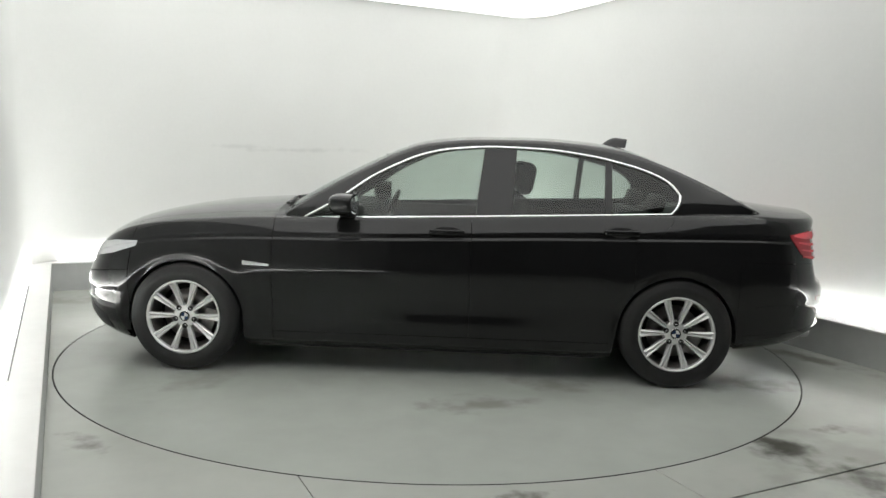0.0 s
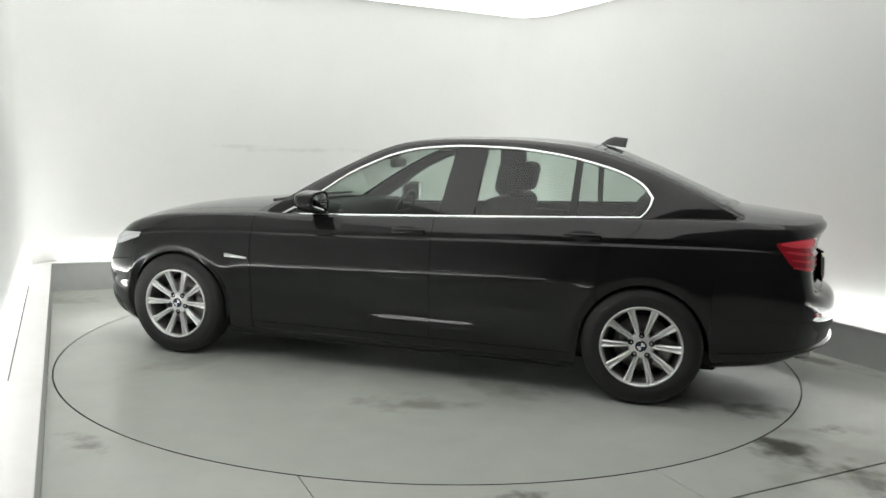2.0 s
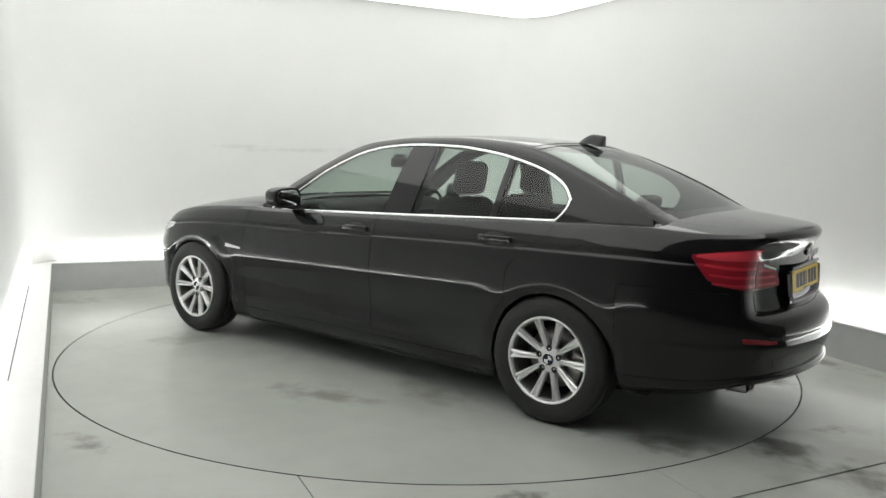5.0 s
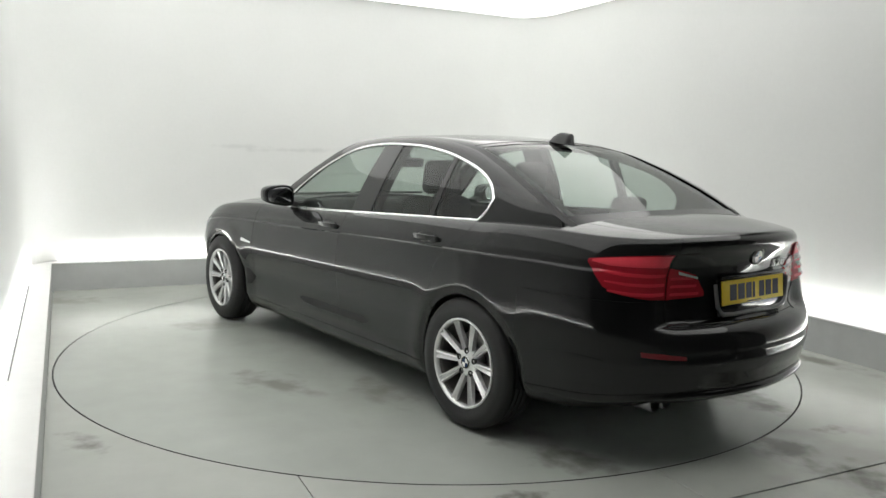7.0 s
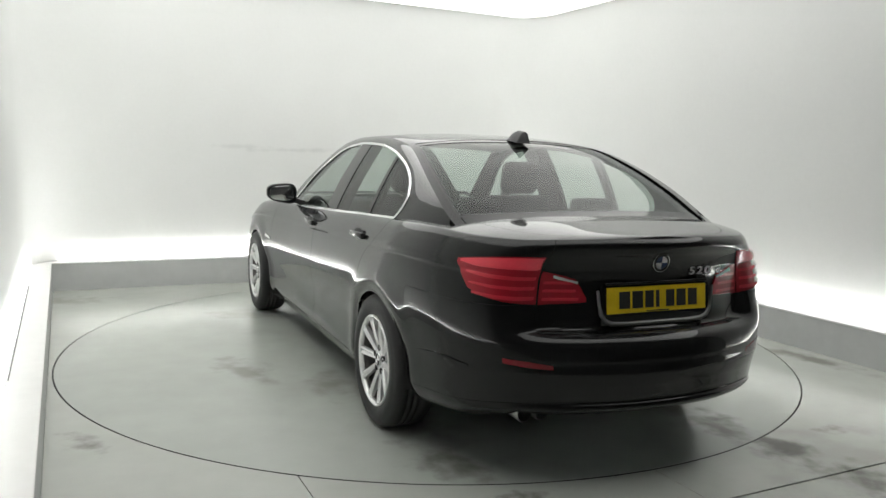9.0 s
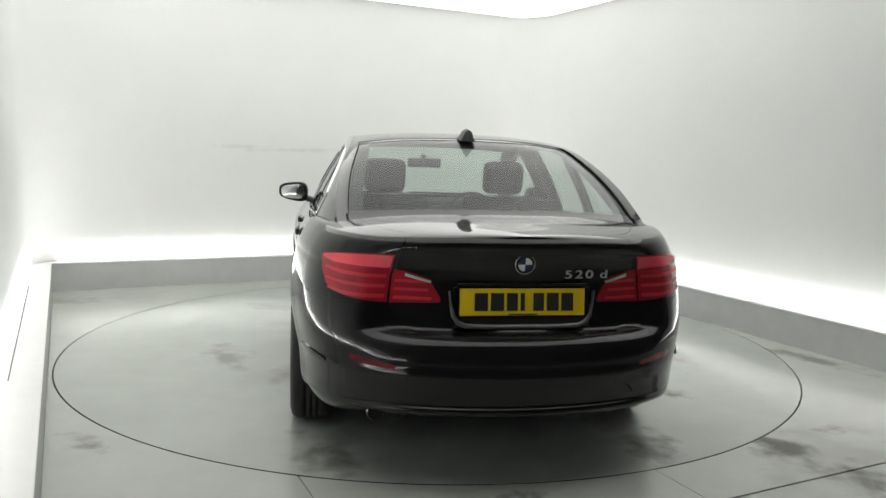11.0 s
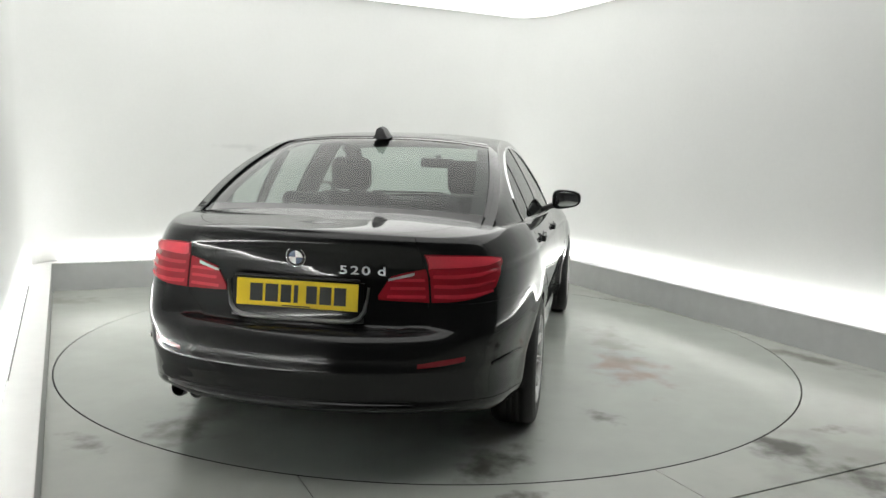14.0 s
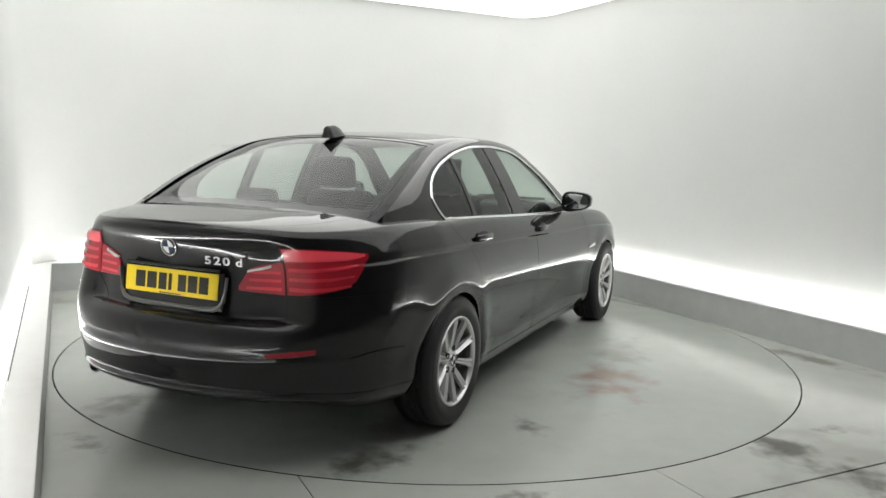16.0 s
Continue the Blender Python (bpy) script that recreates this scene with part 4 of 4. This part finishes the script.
def badge(parent, m, r):
    """A round badge: dark ring, blue and white quarters."""
    b = part("badge", lathe([(0.0, 0.006), (r * 0.72, 0.006), (r * 0.76, 0.0075), (r * 0.97, 0.006), (r, 0.0), (r * 0.9, -0.004)], 32), GLOSS, parent, "round dark badge with blue and white quarters", m)
    rim = lathe([(r * 0.95, 0.006), (r, 0.008), (r * 1.03, 0.004), (r * 1.03, 0.0)], 32)
    part("badge_rim", rim, CHROME, b)
    for k in range(4):
        bm = bmesh.new()
        c = bm.verts.new((0, 0.0075, 0))
        arc = [bm.verts.new((r * 0.70 * math.cos(a), 0.0075, r * 0.70 * math.sin(a))) for a in np.linspace(k * math.pi / 2, (k + 1) * math.pi / 2, 9)]
        for p, q in zip(arc, arc[1:]):
            bm.faces.new((c, q, p))
        part("badge_quarter", bm, WHITE_E if k % 2 else BLUE, b)
    return b


def wheel_kit(car):
    tyre = [(0.224, -0.014), (0.235, -0.006), (0.255, -0.002), (0.262, -0.0005), (0.285, 0.0), (0.288, -0.002), (0.308, -0.006), (0.320, -0.014), (0.328, -0.028), (0.3315, -0.045)]
    for g in (0.075, 0.105, 0.135):
        tyre += [(0.333, -g + 0.006), (0.326, -g + 0.004), (0.326, -g - 0.004), (0.333, -g - 0.006)]
    tyre += [(0.3315, -0.175), (0.326, -0.198), (0.312, -0.216), (0.28, -0.224), (0.224, -0.208)]
    barrel = [(0.2265, -0.016), (0.2275, -0.006), (0.2225, -0.002), (0.216, -0.006), (0.2125, -0.016), (0.207, -0.026), (0.2265, -0.028), (0.2265, -0.016)]
    well = [(0.2070, -0.027), (0.203, -0.05), (0.196, -0.08), (0.194, -0.18), (0.224, -0.208), (0.2265, -0.208), (0.2265, -0.029), (0.2070, -0.027)]

    def spoke_mesh():
        bm = bmesh.new()
        secs = []
        for r, w, y, d in ((0.040, 0.0125, -0.038, 0.034), (0.075, 0.0130, -0.033, 0.034), (0.12, 0.0150, -0.024, 0.032), (0.165, 0.0175, -0.016, 0.028), (0.195, 0.0205, -0.011, 0.024), (0.214, 0.024, -0.009, 0.020)):
            secs.append([bm.verts.new((r, y - d, -w)), bm.verts.new((r, y - 0.006, -w)), bm.verts.new((r, y, -w * 0.62)), bm.verts.new((r, y - 0.013, 0)), bm.verts.new((r, y, w * 0.62)), bm.verts.new((r, y - 0.006, w)), bm.verts.new((r, y - d, w))])
        for a, b in zip(secs, secs[1:]):
            for j in range(7):
                bm.faces.new((a[j], a[(j + 1) % 7], b[(j + 1) % 7], b[j]))
        bm.faces.new(secs[0])
        bm.faces.new(secs[-1][::-1])
        bmesh.ops.recalc_face_normals(bm, faces=bm.faces)
        me = bpy.data.meshes.new("spoke")
        bm.to_mesh(me)
        bm.free()
        me.materials.append(ALLOY)
        return me

    spoke = spoke_mesh()
    # bolt holes as shallow dishes, their shade put into a near-black colour
    bolt_hole = lathe([(0.0, -0.004), (0.0065, -0.004), (0.0075, -0.002), (0.0145, -0.001), (0.0160, 0.0005), (0.0160, -0.008)], 16)
    bm_b = bpy.data.meshes.new("bolt_hole")
    bolt_hole.to_mesh(bm_b)
    bm_b.materials.append(GAP)
    for x, y, ph in ((AXLE, 1, 0.0), (AXLE, -1, 12.0), (-AXLE, 1, 36.0), (-AXLE, -1, 20.0)):
        m = CARM @ pose(x, y * (0.970 if x > 0 else 0.932), 0.3325, 0, 0, 0 if y > 0 else 180) @ pose(0, 0, 0, 0, ph, 0)
        wheel = part("wheel", lathe(barrel, 64), ALLOY, car, "ten-spoke silver alloy wheel with a black tyre", m)
        part("tyre", lathe(tyre, 64, True), RUBBER, wheel, "black rubber tyre")
        part("inner_barrel", lathe(well, 48), DARK_ALLOY, wheel, "dark grey inner barrel")
        for k in range(10):
            link("spoke", spoke, ALLOY, wheel, m=pose(0, 0, 0, 0, 36 * k, 0))
        part("hub", lathe([(0.0, -0.036), (0.052, -0.036), (0.068, -0.040), (0.074, -0.050), (0.074, -0.10), (0.0, -0.10)], 40), ALLOY, wheel)
        for k in range(5):
            link("bolt_hole", bm_b, GAP, wheel, m=pose(0, 0, 0, 0, 72 * k + 18, 0) @ pose(0.0600, -0.034, 0))
        badge(wheel, pose(0, -0.035, 0, 0, -ph, 0), 0.032)
        part("brake_disc", lathe([(0.06, -0.115), (0.158, -0.115), (0.158, -0.135), (0.06, -0.135)], 40, True), BRAKE, wheel)
        part("brake_shield", lathe([(0.0, -0.15), (0.19, -0.15), (0.19, -0.16), (0.0, -0.16)], 32), GAP, wheel)
        part("brake_caliper", block(0.085, 0.175, -0.14, -0.085, -0.09, 0.09, 0.012), BRAKE, wheel, "", pose(0, 0, 0, 0, -ph + 160, 0))
    for x in (AXLE, -AXLE):
        for y in (1, -1):
            bm = bmesh.new()
            a = [[bm.verts.new((x + 0.357 * math.cos(q), y * w, HUB_Z + 0.357 * math.sin(q))) for w in (0.915 if x > 0 else 0.895, 0.60)] for q in np.linspace(-0.12, math.pi + 0.12, 30)]
            for p, q in zip(a, a[1:]):
                bm.faces.new((p[0], p[1], q[1], q[0]))
            smooth(bm)
            part("wheel_housing", bm, TRIM, car, "", CARM)
            part("inner_panel", block(x - 0.36, x + 0.36, y * 0.60 - 0.01, y * 0.60 + 0.01, 0.2, 0.70), GAP, car, "", CARM)


def letters(signs, size, parent, m, material, label):
    """signs: (character, place along the line)."""
    for ch, at in signs:
        cu = bpy.data.curves.new("lettering", "FONT")
        cu.offset = 0.0005
        cu.body, cu.size, cu.extrude, cu.align_x, cu.align_y = ch, size, 0.002, "CENTER", "BOTTOM_BASELINE"
        tmp = bpy.data.objects.new("lettering", cu)
        scene.collection.objects.link(tmp)
        bpy.context.view_layer.update()
        me = bpy.data.meshes.new_from_object(tmp.evaluated_get(bpy.context.evaluated_depsgraph_get()))
        bpy.data.objects.remove(tmp)
        me.materials.clear()
        me.transform(Matrix.Translation((at, -size * 0.35, 0)) @ Matrix.Diagonal((1.5, 1, 1, 1)))
        link("model_lettering", me, material, parent, label, m)


def tail_things(car):
    plate = part("number_plate", block(-0.26, 0.26, -0.055, 0.055, 0.0, 0.005, 0.002), YELLOW, car, "yellow rear number plate with dark bars",
                 CARM @ pose(-2.466, 0, 0.783) @ Matrix(((0, 0.10, -0.995, 0), (-1, 0, 0, 0), (0, 0.995, 0.10, 0), (0, 0, 0, 1))))
    x = -0.20
    for w in (0.055, 0.055, 0.045, 0.018, 0, 0.045, 0.05, 0.05):
        if w:
            part("bar", block(x, x + w, -0.036, 0.036, 0.0052, 0.0062), INK, plate)
        x += (w or 0.012) + 0.0115
    part("small_bar", block(-0.06, 0.06, -0.052, -0.047, 0.0052, 0.006), INK, plate)
    part("plate_recess", smooth(block(-0.285, 0.285, -0.105, 0.062, -0.014, -0.002, 0.005, 2)), GLOSS, plate)
    # a U-shaped trim under and beside the plate; its grey paints the ledge's reflection
    way = [(-0.300, 0.045), (-0.296, 0.0), (-0.284, -0.055), (-0.266, -0.082), (-0.235, -0.096), (-0.15, -0.101), (0.15, -0.101), (0.235, -0.096), (0.266, -0.082), (0.284, -0.055), (0.296, 0.0), (0.300, 0.045)]
    bm = bmesh.new()
    rings = []
    for k, (u, v) in enumerate(way):
        a, b = way[max(k - 1, 0)], way[min(k + 1, len(way) - 1)]
        d = Vector((b[0] - a[0], b[1] - a[1])).normalized()
        side_w = 0.004 + 0.007 * min(1.0, max(0.0, -v / 0.09))
        rings.append([bm.verts.new((u - d.y * w * side_w, v + d.x * w * side_w, h)) for w, h in ((-1, -0.010), (-0.8, 0.004), (0.1, 0.008), (0.9, -0.001), (1, -0.010))])
    for a, b in zip(rings, rings[1:]):
        for j in range(4):
            bm.faces.new((a[j], a[j + 1], b[j + 1], b[j]))
    bmesh.ops.recalc_face_normals(bm, faces=bm.faces)
    part("plate_trim", smooth(bm), LEDGE_GLINT, plate, "dull trim with the ledge reflection, round the plate recess")
    part("boot_grip", smooth(block(-0.27, 0.27, 0.062, 0.076, -0.010, 0.010, 0.005, 3)), GLOSS, plate)
    face = Matrix(((0, -0.1, -0.995, 0), (-1, 0, 0, 0), (0, 0.995, -0.1, 0), (0, 0, 0, 1)))
    badge(car, CARM @ pose(-2.474, 0, 0.938) @ pose(0, 0, 0, 0, 0, 90) @ pose(0, 0, 0, -12, 0, 0), 0.041)
    letters((("5", -0.076), ("2", -0.030), ("0", 0.016), ("d", 0.080)), 0.048, car, CARM @ pose(-2.4465, -0.268, 0.893, 0, 0, 4.5) @ face, ALU, "satin silver model lettering")
    for y in (0.495, 0.577):
        p = lathe([(0.034, 0.0), (0.037, -0.004), (0.037, -0.16), (0.031, -0.16), (0.031, 0.0)], 28, False)
        part("exhaust_pipe", p, STEEL, car, "steel exhaust pipe", CARM @ pose(-2.385, y, 0.312, 0, 0, 90))
    part("silencer", smooth(block(-2.20, -1.98, 0.30, 0.72, 0.28, 0.38, 0.05, 3)), GAP, car, "", CARM)
    # underside
    part("underbody", block(-1.90, 2.00, -0.58, 0.58, 0.150, 0.24, 0.02), GAP, car, "", CARM)
    part("underbody", block(-1.08, 1.08, -0.80, 0.80, 0.135, 0.22, 0.02), GAP, car, "", CARM)
    for side in (1, -1):
        # wipers and other small lines at the screen's foot
        part("wiper", block(-0.012, 0.012, -0.30, 0.30, 0.0, 0.018, 0.004), TRIM, car, "black wiper arm", CARM @ pose(0.955, side * 0.33 + 0.05, 1.015, 0, 0, 8 * side))


def saloon_car():
    car = tagged(new("saloon_car"), "glossy black four-door saloon with silver alloy wheels", "car")
    body_panels(car)
    lamps(car)
    cabin(car)
    interior(car)
    wheel_kit(car)
    tail_things(car)
    return car


booth()
table = turntable()
car = saloon_car()


def motions():
    rows = [(0.5 * k, pose(0, 0, 0, 0, 0, TURN_0 + TURN_RATE * 0.5 * k)) for k in range(33)]
    walk(car, rows)
    walk(table, rows)


motions()
